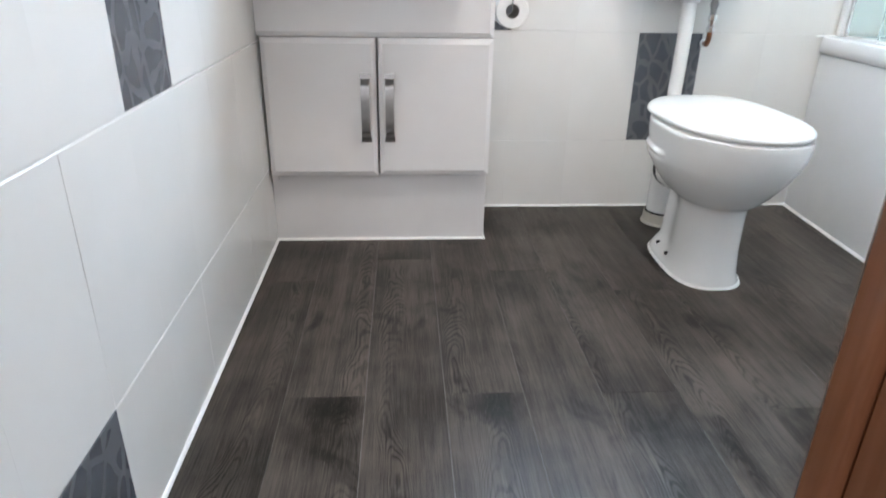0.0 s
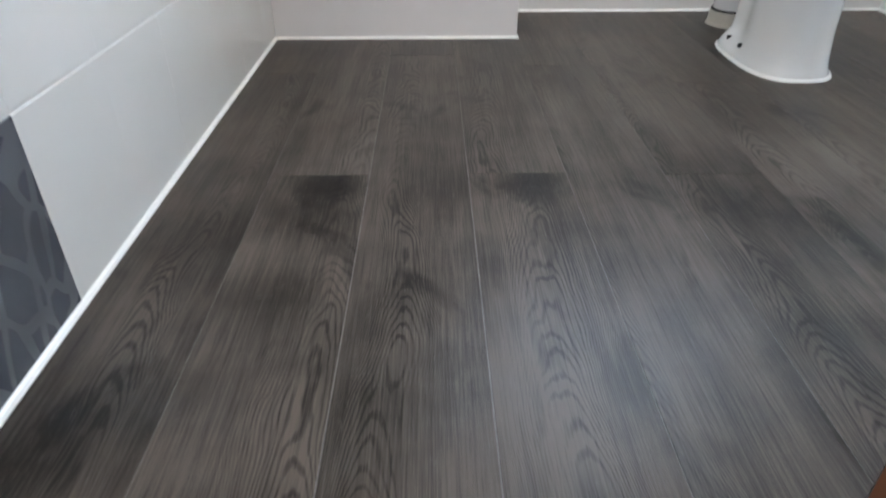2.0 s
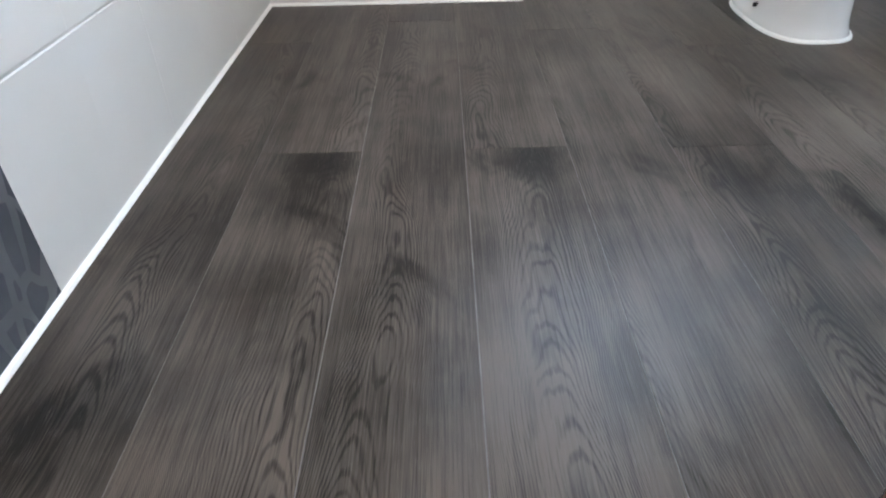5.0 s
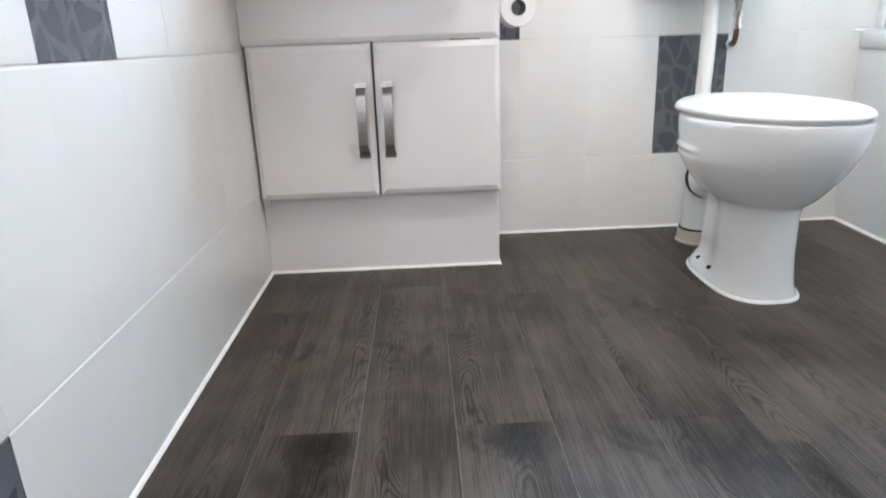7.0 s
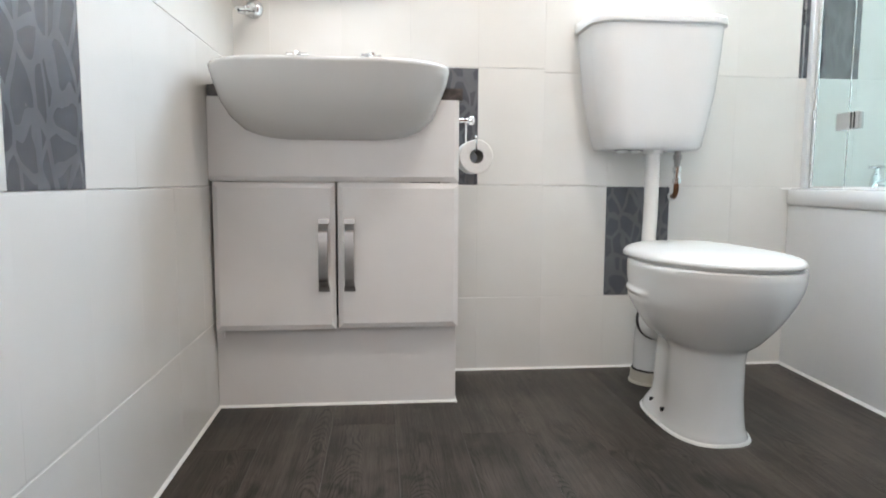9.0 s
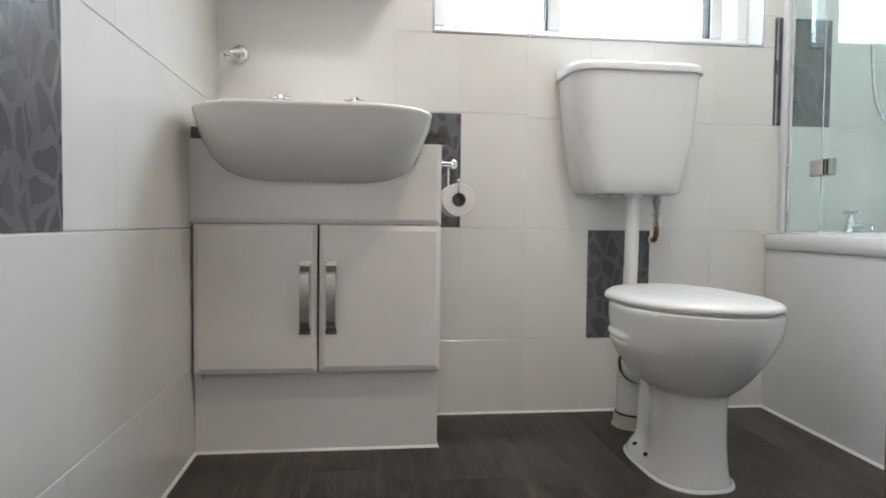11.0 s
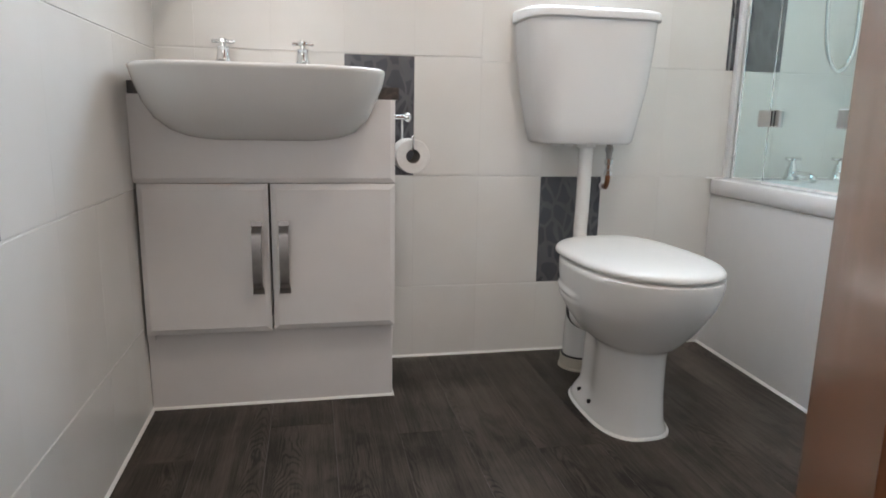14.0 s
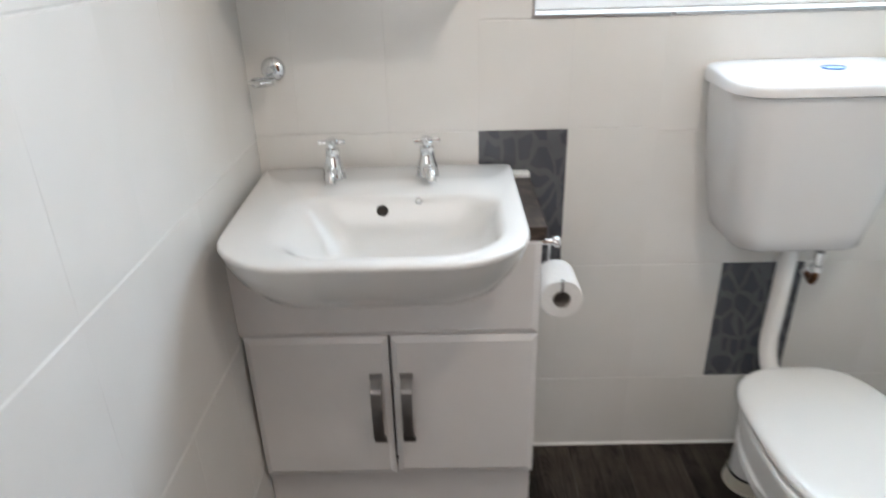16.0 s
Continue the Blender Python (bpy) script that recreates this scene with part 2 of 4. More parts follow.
def thing(name, label, category, group="", at=(0, 0, 0)):
    ob = new(name)
    ob.location = at
    ob.empty_display_size = 0.05
    return tagged(ob, label, category, group)


def box(bm, x0, x1, y0, y1, z0, z1, bevel=0.0, seg=1):
    r = bmesh.ops.create_cube(bm, size=1.0)
    vs = r["verts"]
    for v in vs:
        v.co = Vector(((x0 + x1) / 2 + v.co.x * (x1 - x0), (y0 + y1) / 2 + v.co.y * (y1 - y0), (z0 + z1) / 2 + v.co.z * (z1 - z0)))
    if bevel:
        es = list({e for v in vs for e in v.link_edges})
        bmesh.ops.bevel(bm, geom=es, offset=bevel, segments=seg, affect="EDGES", profile=0.5)
    return bm


def a_box(*a, **k):
    return box(bmesh.new(), *a, **k)


def loft(bm, rings, cap_first=True, cap_last=True):
    made = [[bm.verts.new(p) for p in ring] for ring in rings]
    n = len(made[0])
    for a, b in zip(made, made[1:]):
        for i in range(n):
            bm.faces.new((a[i], a[(i + 1) % n], b[(i + 1) % n], b[i]))
    if cap_first:
        bm.faces.new(made[0][::-1])
    if cap_last:
        bm.faces.new(made[-1])
    return bm


def outline(x0, x1, yb, yf, rf, rb, z, n=7):
    """A rounded plan outline between x0 and x1 from the back yb to the front yf (yf < yb), with corner radii at front and back."""
    pts = []
    for cx, cy, r, a0 in ((x1 - rb, yb - rb, rb, 0), (x0 + rb, yb - rb, rb, 90), (x0 + rf, yf + rf, rf, 180), (x1 - rf, yf + rf, rf, 270)):
        for i in range(n + 1):
            a = radians(a0 + 90 * i / n)
            pts.append((cx + r * math.cos(a), cy + r * math.sin(a), z))
    return pts


def egg(cx, yb, yf, hw, z, sq_back=2.6, sq_front=2.1, widest=0.5, n=44):
    """A pan outline: squarer at the back, rounder at the front; widest at that share of its length."""
    ym = yb + (yf - yb) * widest
    pts = []
    for i in range(n):
        a = 2 * math.pi * i / n
        c, s = math.cos(a), math.sin(a)
        e = sq_back if s > 0 else sq_front
        x = cx + hw * math.copysign(abs(c) ** (2 / e), c)
        y = ym + (yb - ym if s > 0 else ym - yf) * math.copysign(abs(s) ** (2 / e), s)
        pts.append((x, y, z))
    return pts


def lathe(bm, profile, at=(0, 0, 0), seg=24, axis="z"):
    rings = []
    for r, h in profile:
        ring = []
        for i in range(seg):
            a = 2 * math.pi * i / seg
            p = (r * math.cos(a), r * math.sin(a), h)
            if axis == "y":
                p = (p[0], -p[2], p[1])
            elif axis == "x":
                p = (p[2], p[0], p[1])
            ring.append((at[0] + p[0], at[1] + p[1], at[2] + p[2]))
        rings.append(ring)
    return loft(bm, rings)


def tube(bm, pts, radius, seg=12):
    pts = [Vector(p) for p in pts]
    rings = []
    side = None
    for i, p in enumerate(pts):
        d = (pts[min(i + 1, len(pts) - 1)] - pts[max(i - 1, 0)]).normalized()
        if side is None:
            side = d.orthogonal().normalized()
        side = (side - d * side.dot(d)).normalized()
        up = d.cross(side)
        r = radius[i] if isinstance(radius, (list, tuple)) else radius
        rings.append([p + r * (math.cos(2 * math.pi * k / seg) * side + math.sin(2 * math.pi * k / seg) * up) for k in range(seg)])
    return loft(bm, rings)


def curve_points(pts, steps=6):
    """A smooth line through the points."""
    pts = [Vector(p) for p in pts]
    out = []
    for i in range(len(pts) - 1):
        p0, p1, p2, p3 = pts[max(i - 1, 0)], pts[i], pts[i + 1], pts[min(i + 2, len(pts) - 1)]
        for k in range(steps):
            t = k / steps
            out.append(0.5 * ((2 * p1) + (p2 - p0) * t + (2 * p0 - 5 * p1 + 4 * p2 - p3) * t * t + (3 * p1 - p0 - 3 * p2 + p3) * t ** 3))
    return out + [pts[-1]]


def slab(bm, x0, x1, z0, z1, y_front, thick, cham_x, cham_z, cham_y):
    """A board facing -y whose front edges are chamfered."""
    yb, ym, yf = y_front + thick, y_front + cham_y, y_front
    rings = [
        [(x0, yb, z0), (x1, yb, z0), (x1, yb, z1), (x0, yb, z1)],
        [(x0, ym, z0), (x1, ym, z0), (x1, ym, z1), (x0, ym, z1)],
        [(x0 + cham_x, yf, z0 + cham_z), (x1 - cham_x, yf, z0 + cham_z), (x1 - cham_x, yf, z1 - cham_z), (x0 + cham_x, yf, z1 - cham_z)],
    ]
    return loft(bm, rings)


def structure(name, bm, material, label, smooth=False):
    return tagged(part(name, bm, material, None, "", smooth), label, name.split("_")[0], kind="structure")


# ---- the shell of the room ----
BATH_X, RIGHT_X, NEAR_Y = 1.680, 2.38, -1.66
BATH_SLANT = 0.052  # the bath runs a little out of square
WIN_X0, WIN_X1, WIN_Z0, WIN_Z1 = 0.615, 1.645, 1.146, 2.02
BED = 0.0018  # how far the grout lies behind the tile faces

bm = bmesh.new()
box(bm, -0.10, WIN_X0, BED, 0.20, -0.1, ROOM_H)
box(bm, WIN_X1, RIGHT_X + 0.1, BED, 0.20, -0.1, ROOM_H)
box(bm, WIN_X0, WIN_X1, BED, 0.20, -0.1, WIN_Z0)
box(bm, WIN_X0, WIN_X1, BED, 0.20, WIN_Z1, ROOM_H)
wall_back = structure("wall_back", bm, M_GROUT, "white tiled wall with one high window")
wall_left = structure("wall_left", a_box(-0.10, -BED, NEAR_Y, BED - 0.0005, -0.1, ROOM_H), M_GROUT, "white tiled side wall with slate-grey feature tiles")
wall_right = structure("wall_right", a_box(RIGHT_X + BED, RIGHT_X + 0.1, NEAR_Y, BED - 0.0005, -0.1, ROOM_H), M_GROUT, "white tiled wall along the bath")
bm = bmesh.new()
box(bm, 0.742, RIGHT_X + 0.1, NEAR_Y - 0.10, NEAR_Y - BED, -0.1, ROOM_H)
box(bm, -0.6, -0.033, NEAR_Y - 0.10, NEAR_Y - BED, -0.1, ROOM_H)
box(bm, -0.033, 0.742, NEAR_Y - 0.10, NEAR_Y - BED, 2.03, ROOM_H)
wall_near = structure("wall_near", bm, M_PAINT, "painted wall with the bathroom doorway")
ceiling = structure("ceiling", a_box(-0.10, RIGHT_X + 0.1, NEAR_Y - 0.1, 0.20, ROOM_H, ROOM_H + 0.1), M_PAINT, "plain white painted ceiling")
floor = structure("floor", a_box(-0.005, RIGHT_X, NEAR_Y - 0.002, 0.002, -0.1, -0.0004), M_GAP, "dark grey oak-look vinyl plank floor")

# hall behind the camera, closed all round
hall_floor = structure("hall_floor", a_box(-0.6, 1.6, -3.4, NEAR_Y - 0.045, -0.1, -0.002), M_CARPET, "brown carpet of the hall")
bm = bmesh.new()
box(bm, -0.7, -0.6, -3.4, NEAR_Y - 0.10, -0.1, ROOM_H)
box(bm, 1.6, 1.7, -3.4, NEAR_Y - 0.10, -0.1, ROOM_H)
box(bm, -0.7, -0.42, -3.5, -3.4, -0.1, ROOM_H)
box(bm, 0.52, 1.7, -3.5, -3.4, -0.1, ROOM_H)
box(bm, -0.42, 0.52, -3.5, -3.4, -0.1, 0.8)
box(bm, -0.42, 0.52, -3.5, -3.4, 1.9, ROOM_H)
hall_wall = structure("hall_wall", bm, M_HALL, "plain painted walls of the hall")
hall_ceiling = structure("hall_ceiling", a_box(-0.7, 1.7, -3.5, NEAR_Y - 0.1, ROOM_H, ROOM_H + 0.1), M_PAINT, "plain white hall ceiling")

# ---- window ----
win = new("window_1")
tagged(win, "white plastic window of three bright panes in a tiled reveal", "window", kind="structure")
FR_Y0, FR_Y1 = 0.075, 0.135
for x0, x1, z0, z1 in ((WIN_X0, WIN_X1, WIN_Z0, WIN_Z0 + 0.035), (WIN_X0, WIN_X1, WIN_Z1 - 0.045, WIN_Z1), (WIN_X0, WIN_X0 + 0.04, WIN_Z0 + 0.036, WIN_Z1 - 0.046), (WIN_X1 - 0.04, WIN_X1, WIN_Z0 + 0.036, WIN_Z1 - 0.046)):
    part("window_frame", a_box(x0, x1, FR_Y0, FR_Y1, z0, z1, bevel=0.004), M_UPVC, win)
mulls = (1.00, 1.537)
for x in mulls:
    part("mullion", a_box(x - 0.022, x + 0.022, FR_Y0, FR_Y1, WIN_Z0 + 0.036, WIN_Z1 - 0.046, bevel=0.004), M_UPVC, win)
    # black strip added for the dark opening gap beside each mullion
    part("gasket", a_box(x - 0.027, x - 0.0225, FR_Y0 + 0.004, FR_Y1 - 0.01, WIN_Z0 + 0.036, WIN_Z1 - 0.046), M_BLACK, win, "dark strip for the opening gap")
edges = (WIN_X0 + 0.04, *mulls, WIN_X1 - 0.04)
for a, b in zip(edges, edges[1:]):
    pane = part("pane", a_box(a + 0.01, b - 0.01, 0.10, 0.106, WIN_Z0 + 0.03, WIN_Z1 - 0.04), M_GLASS, win)
    pane.visible_shadow = False
trim = bmesh.new()
box(trim, WIN_X0 - 0.006, WIN_X1 + 0.006, -0.003, 0.006, WIN_Z0 - 0.008, WIN_Z0, 0.001)
box(trim, WIN_X0 - 0.006, WIN_X0, -0.003, 0.006, WIN_Z0 + 0.0005, WIN_Z1, 0.001)
box(trim, WIN_X1, WIN_X1 + 0.006, -0.003, 0.006, WIN_Z0 + 0.0005, WIN_Z1, 0.001)
structure("trim_window", trim, M_ALU, "thin grey tile trim round the window reveal")
backdrop = structure("backdrop", a_box(-6, 9, 5.0, 5.1, -3, 12), M_SKY, "pale overcast sky beyond the window")

# ---- bathroom door, open into the room, and its lining ----
HINGE, FREE = Vector((0.752, -1.612, 0)), Vector((1.094, -1.156, 0))
ang = math.degrees(math.atan2(FREE.y - HINGE.y, FREE.x - HINGE.x))
LEAF = (FREE - HINGE).length
door = new("door_1")
tagged(door, "open varnished reddish-brown wooden door", "door", kind="structure")
door.matrix_world = pose(HINGE.x, HINGE.y, 0, 0, 0, ang)
part("door_leaf", a_box(0, LEAF, -0.036, 0, 0.008, 1.985, bevel=0.003), M_DOOR, door)
for zc in (0.95, 1.78):
    bm = lathe(bmesh.new(), [(0.006, -0.045), (0.006, 0.045)], (-0.004, 0.002, zc), 10)
    part("hinge", bm, M_NICKEL, door, "steel butt hinge", 30)
for y in (0.0, -0.036):
    s = 1 if y == 0 else -1
    bm = lathe(bmesh.new(), [(0.024, 0), (0.024, 0.006 * s), (0.008, 0.008 * s), (0.008, 0.045 * s)], (LEAF - 0.06, y, 1.0), 16, "y")
    for v in bm.verts:
        v.co.y = 2 * y - v.co.y
    part("door_handle", bm, M_CHROME, door, "chrome door handle", 30)
for name, b in (("right", (0.722, 0.742)), ("left", (-0.033, -0.003))):
    structure("trim_jamb_" + name, a_box(b[0], b[1], NEAR_Y - 0.115, NEAR_Y - 0.003, 0, 2.0, bevel=0.002), M_DOOR, "varnished reddish-brown door jamb")
structure("trim_architrave", a_box(0.711, 0.748, NEAR_Y - 0.001, NEAR_Y + 0.040, 0.001, 2.02, bevel=0.010, seg=3), M_DOOR, "rounded reddish-brown wooden moulding beside the door", 60)
structure("trim_jamb_head", a_box(-0.033, 0.742, NEAR_Y - 0.115, NEAR_Y - 0.003, 2.001, 2.03, bevel=0.002), M_DOOR, "varnished reddish-brown door head")
bm = bmesh.new()
loft(bm, [[(x, y, z) for y, z in ((NEAR_Y - 0.045, -0.001), (NEAR_Y + 0.006, -0.001), (NEAR_Y + 0.002, 0.004), (NEAR_Y - 0.012, 0.006), (NEAR_Y - 0.041, 0.004))] for x in (-0.002, 0.711)])
threshold = tagged(part("threshold_strip", bm, M_ALU, None), "worn aluminium threshold strip in the doorway", "threshold", kind="structure")

# ---- vanity unit ----
vanity = thing("vanity_unit", "white bathroom vanity unit with two doors and bow handles", "cabinet", at=(0.3, -0.15, 0))
VX0, VX1, VF = 0.003, 0.603, -0.315


def vpart(name, bm, material, label="", smooth=False, parent=None):
    ob = part(name, bm, material, parent or vanity, label, smooth)
    if parent is None:
        ob.matrix_parent_inverse = Matrix.Translation(vanity.location).inverted()
    return ob


vpart("side_panel", a_box(VX0 + 0.001, VX0 + 0.018, -0.296, -0.002, 0.185, 0.771), M_VAN)
vpart("side_panel", a_box(VX1 - 0.018, VX1 - 0.001, -0.296, -0.002, 0.2115, 0.771, bevel=0.001), M_VAN)
vpart("plinth_return", a_box(VX1 - 0.018, VX1 - 0.001, -0.2615, -0.002, 0.001, 0.2025), M_VAN)
vpart("bottom_panel", a_box(VX0 + 0.019, VX1 - 0.019, -0.2615, -0.002, 0.212, 0.230), M_VAN)
vpart("plinth", a_box(0.0005, VX1 - 0.001, -0.278, -0.262, 0.001, 0.2025, bevel=0.001), M_VAN, "white plinth board")
# fascia with the hollow for the basin
xs = [(0.0005, 0.585), (VX1, 0.585), (VX1, 0.772), (0.532, 0.772), (0.502, 0.736), (0.468, 0.70), (0.43, 0.678), (0.16, 0.678), (0.125, 0.70), (0.09, 0.736), (0.062, 0.772), (0.0005, 0.772)]
bm = bmesh.new()
loft(bm, [[(x, VF + 0.018, z if i > 1 else 0.5725) for i, (x, z) in enumerate(xs)],
          [(x, VF + 0.0055, z if i > 1 else 0.5725) for i, (x, z) in enumerate(xs)],
          [(x - (0.012 if i in (1, 2) else 0), VF, z) for i, (x, z) in enumerate(xs)]])
vpart("fascia", bm, M_VAN, "plain fascia board hollowed for the basin")
MID = 0.3015
doors = []
for x0, x1, side in ((VX0 + 0.0035, MID - 0.0027, 1), (MID + 0.0027, VX1, -1)):
    bm = slab(bmesh.new(), x0, x1, 0.2050 if side == 1 else 0.2075, 0.5703, VF, 0.018, 0.012, 0.014, 0.0055)
    d = vpart("cabinet_door", bm, M_VAN, "white door with bevelled edges")
    doors.append(d)
    hc = MID - 0.0315 * side
    # bow handle: a flat bar on two flared feet
    line = [(0.003, 0.4815), (0.0045, 0.4700), (0.0065, 0.4680), (0.0215, 0.4585), (0.0255, 0.4550), (0.0275, 0.4480), (0.0285, 0.3930), (0.0275, 0.3370), (0.0255, 0.3300), (0.0215, 0.3265), (0.0065, 0.3165), (0.0045, 0.3140), (0.003, 0.3015)]
    rings = []
    for i, (dist, z) in enumerate(line):
        foot = i in (0, 1, 11, 12)
        hw, y = 0.0135 if foot else 0.0112, VF - dist
        back = y + 0.0028 if foot else y + 0.0045
        zb = z + (0.0 if foot or 4 < i < 8 else -0.0035 if i < 5 else 0.0035)
        rings.append([(hc - hw, y, z), (hc + hw, y, z), (hc + hw, back, zb), (hc - hw, back, zb)])
    h = part("handle", loft(bmesh.new(), rings), M_NICKEL, d, "brushed metal bow handle", 35)
    h.matrix_parent_inverse = Matrix.Identity(4)

# worktop ends that show on both sides of the basin
bm = bmesh.new()
loft(bm, [[(x, y, z) for x, y in ((0.001, -0.003), (0.612, -0.003), (0.612, -0.306), (0.548, -0.306), (0.548, -0.016), (0.046, -0.016), (0.046, -0.306), (0.001, -0.306))] for z in (0.7725, 0.801)])
worktop = tagged(part("worktop", bm, M_WORK, None), "dark brown marbled worktop showing beside the basin", "worktop")

structure("trim_tile_strip", a_box(1.6962, 1.7005, -0.004, 0.0005, 0.897, 1.232), M_ALU, "thin pale metal strip on the grey tile beside the shower screen")
structure("trim_upstand", a_box(0.566, 0.612, -0.030, -0.003, 0.8015, 0.813, bevel=0.002), M_SEAL, "short white sealing strip at the back of the worktop")

# ---- basin ----
rings = [outline(*r) for r in (
    (0.160, 0.440, -0.08, -0.3165, 0.050, 0.03, 0.6725), (0.140, 0.460, -0.07, -0.332, 0.070, 0.03, 0.6750), (0.116, 0.482, -0.06, -0.358, 0.090, 0.03, 0.680), (0.086, 0.510, -0.04, -0.408, 0.118, 0.03, 0.695),
    (0.060, 0.533, -0.03, -0.456, 0.134, 0.03, 0.721), (0.042, 0.550, -0.02, -0.496, 0.143, 0.02, 0.757), (0.032, 0.559, -0.02, -0.522, 0.146, 0.015, 0.797),
    (0.0275, 0.5635, -0.02, -0.5335, 0.145, 0.012, 0.822), (0.027, 0.5640, -0.02, -0.536, 0.145, 0.012, 0.827), (0.0285, 0.5625, -0.0205, -0.5345, 0.144, 0.012, 0.8315), (0.0325, 0.5585, -0.022, -0.5305, 0.141, 0.012, 0.8335),
    (0.100, 0.530, -0.196, -0.502, 0.125, 0.045, 0.8325), (0.116, 0.524, -0.202, -0.497, 0.12, 0.05, 0.8295), (0.132, 0.518, -0.206, -0.492, 0.12, 0.055, 0.822), (0.145, 0.513, -0.210, -0.488, 0.12, 0.055, 0.808),
    (0.175, 0.496, -0.219, -0.466, 0.12, 0.06, 0.764), (0.200, 0.440, -0.245, -0.418, 0.085, 0.06, 0.722), (0.262, 0.350, -0.290, -0.360, 0.034, 0.034, 0.710))]
rings = [[(x - 0.010 * max(0.0, min(1.0, (y + 0.34) / 0.30)) * (1.0 if x < 0.09 and z > 0.79 else 0.0), y, z) for x, y, z in ring] for ring in rings]
rings = [[(x + 0.006 * max(0.0, min(1.0, (x - 0.50) / 0.05)) * (1.0 if z > 0.79 else 0.0), y + 0.016 * max(0.0, min(1.0, (-0.30 - y) / 0.20)) * max(0.0, min(1.0, (z - 0.70) / 0.06)), z) for x, y, z in ring] for ring in rings]
basin = thing("basin", "white porcelain semi-recessed wash basin set in the vanity", "basin", at=(0.297, -0.28, 0.66))


def under(parent, name, bm, material, label="", smooth=False, top=None):
    """A part given in room coordinates, under a thing or under a part of it."""
    ob = part(name, bm, material, parent, label, smooth)
    root = top or parent
    if parent is root:
        ob.matrix_parent_inverse = Matrix.Translation(root.location).inverted()
    return ob


under(basin, "bowl", loft(bmesh.new(), rings), M_PORC, "", 60)
under(basin, "overflow", lathe(bmesh.new(), [(0.0118, 0.0), (0.0118, 0.003), (0.009, 0.0045)], (0.296, -0.2105, 0.803), 18, "y"), M_HOLE, "dark overflow hole")
under(basin, "drain", lathe(bmesh.new(), [(0.028, 0.0), (0.028, 0.003), (0.02, 0.004)], (0.306, -0.325, 0.7102), 18), M_CHROME, "chrome waste")
under(basin, "plug_chain_stay", lathe(bmesh.new(), [(0.0075, -0.004), (0.0075, 0.004), (0.003, 0.007)], (0.369, -0.204, 0.820), 10, "y"), M_CHROME, "chrome chain stay")


def pillar_tap(x, y, z, label):
    t = thing("basin_tap", label, "tap", "basin taps", (x, y, z))
    lathe_body = lathe(bmesh.new(), [(0.0245, 0.0), (0.0250, 0.004), (0.0235, 0.009), (0.0225, 0.024), (0.0200, 0.032), (0.0170, 0.040), (0.0150, 0.052), (0.0145, 0.062), (0.0155, 0.0635), (0.0155, 0.067), (0.008, 0.068)], seg=22)
    part("body", lathe_body, M_CHROME, t, "", 50)
    sp = tube(bmesh.new(), curve_points([(0, -0.008, 0.020), (0, -0.030, 0.024), (0, -0.050, 0.021), (0, -0.060, 0.008)], 4), [0.012] * 8 + [0.0115, 0.011, 0.0105, 0.0105, 0.0105][:5], 14)
    part("spout", sp, M_CHROME, t, "", 50)
    part("neck", lathe(bmesh.new(), [(0.0075, 0.067), (0.0075, 0.075), (0.012, 0.0755), (0.012, 0.086), (0.007, 0.089)], seg=16), M_CHROME, t, "", 40)
    for a in (4, 94):
        c, s = math.cos(radians(a)), math.sin(radians(a))
        part("cross_bar", tube(bmesh.new(), [(-0.0285 * c, -0.0285 * s, 0.080), (-0.0265 * c, -0.0265 * s, 0.080), (-0.008 * c, -0.008 * s, 0.080), (0.008 * c, 0.008 * s, 0.080), (0.0265 * c, 0.0265 * s, 0.080), (0.0285 * c, 0.0285 * s, 0.080)], [0.0035, 0.0052, 0.0042, 0.0042, 0.0052, 0.0035], 10), M_CHROME, t, "", 40)
    return t


tap = pillar_tap(0.186, -0.098, 0.8335, "chrome cross-head pillar tap on the basin rim")
copy_thing(tap, pose(0.385, -0.098, 0.8335, 0, 0, 9))

# ---- toilet roll and its holder ----
holder = thing("toilet_roll_holder", "small chrome toilet roll holder screwed to the vanity side", "roll holder", at=(0.604, -0.222, 0.732))
under(holder, "rosette", lathe(bmesh.new(), [(0.014, 0.0), (0.014, 0.004), (0.006, 0.007), (0.006, 0.034), (0.011, 0.036), (0.0125, 0.042), (0.0115, 0.047), (0.006, 0.051)], (0.6035, -0.222, 0.732), 18, "x"), M_CHROME, "", 50)
under(holder, "arm", tube(bmesh.new(), curve_points([(0.632, -0.222, 0.728), (0.633, -0.216, 0.705), (0.636, -0.194, 0.680), (0.643, -0.186, 0.658), (0.648, -0.194, 0.652), (0.648, -0.260, 0.652), (0.648, -0.296, 0.654), (0.648, -0.302, 0.664), (0.648, -0.303, 0.680)], 4), 0.0028, 8), M_CHROME, "", 60)
under(holder, "end_knob", lathe(bmesh.new(), [(0.002, 0.0), (0.0045, 0.002), (0.0045, 0.006), (0.002, 0.008)], (0.648, -0.303, 0.680), 10), M_CHROME, "", 50)
roll = thing("toilet_roll", "white toilet roll hung on a chrome wire holder", "toilet roll", at=(0.648, -0.245, 0.637))
N = 40
rr = []
for r, y in ((0.0175, -0.293), (0.041, -0.293), (0.0425, -0.291), (0.0425, -0.197), (0.041, -0.195), (0.0175, -0.195)):
    rr.append([(0.650 + r * math.cos(2 * math.pi * i / N), y, 0.637 + r * (1 + 0.012 * math.sin(2 * math.pi * i / N * 3)) * math.sin(2 * math.pi * i / N)) for i in range(N)])
bm = loft(bmesh.new(), rr, False, False)
under(roll, "paper", bm, M_PAPER, "", 50)
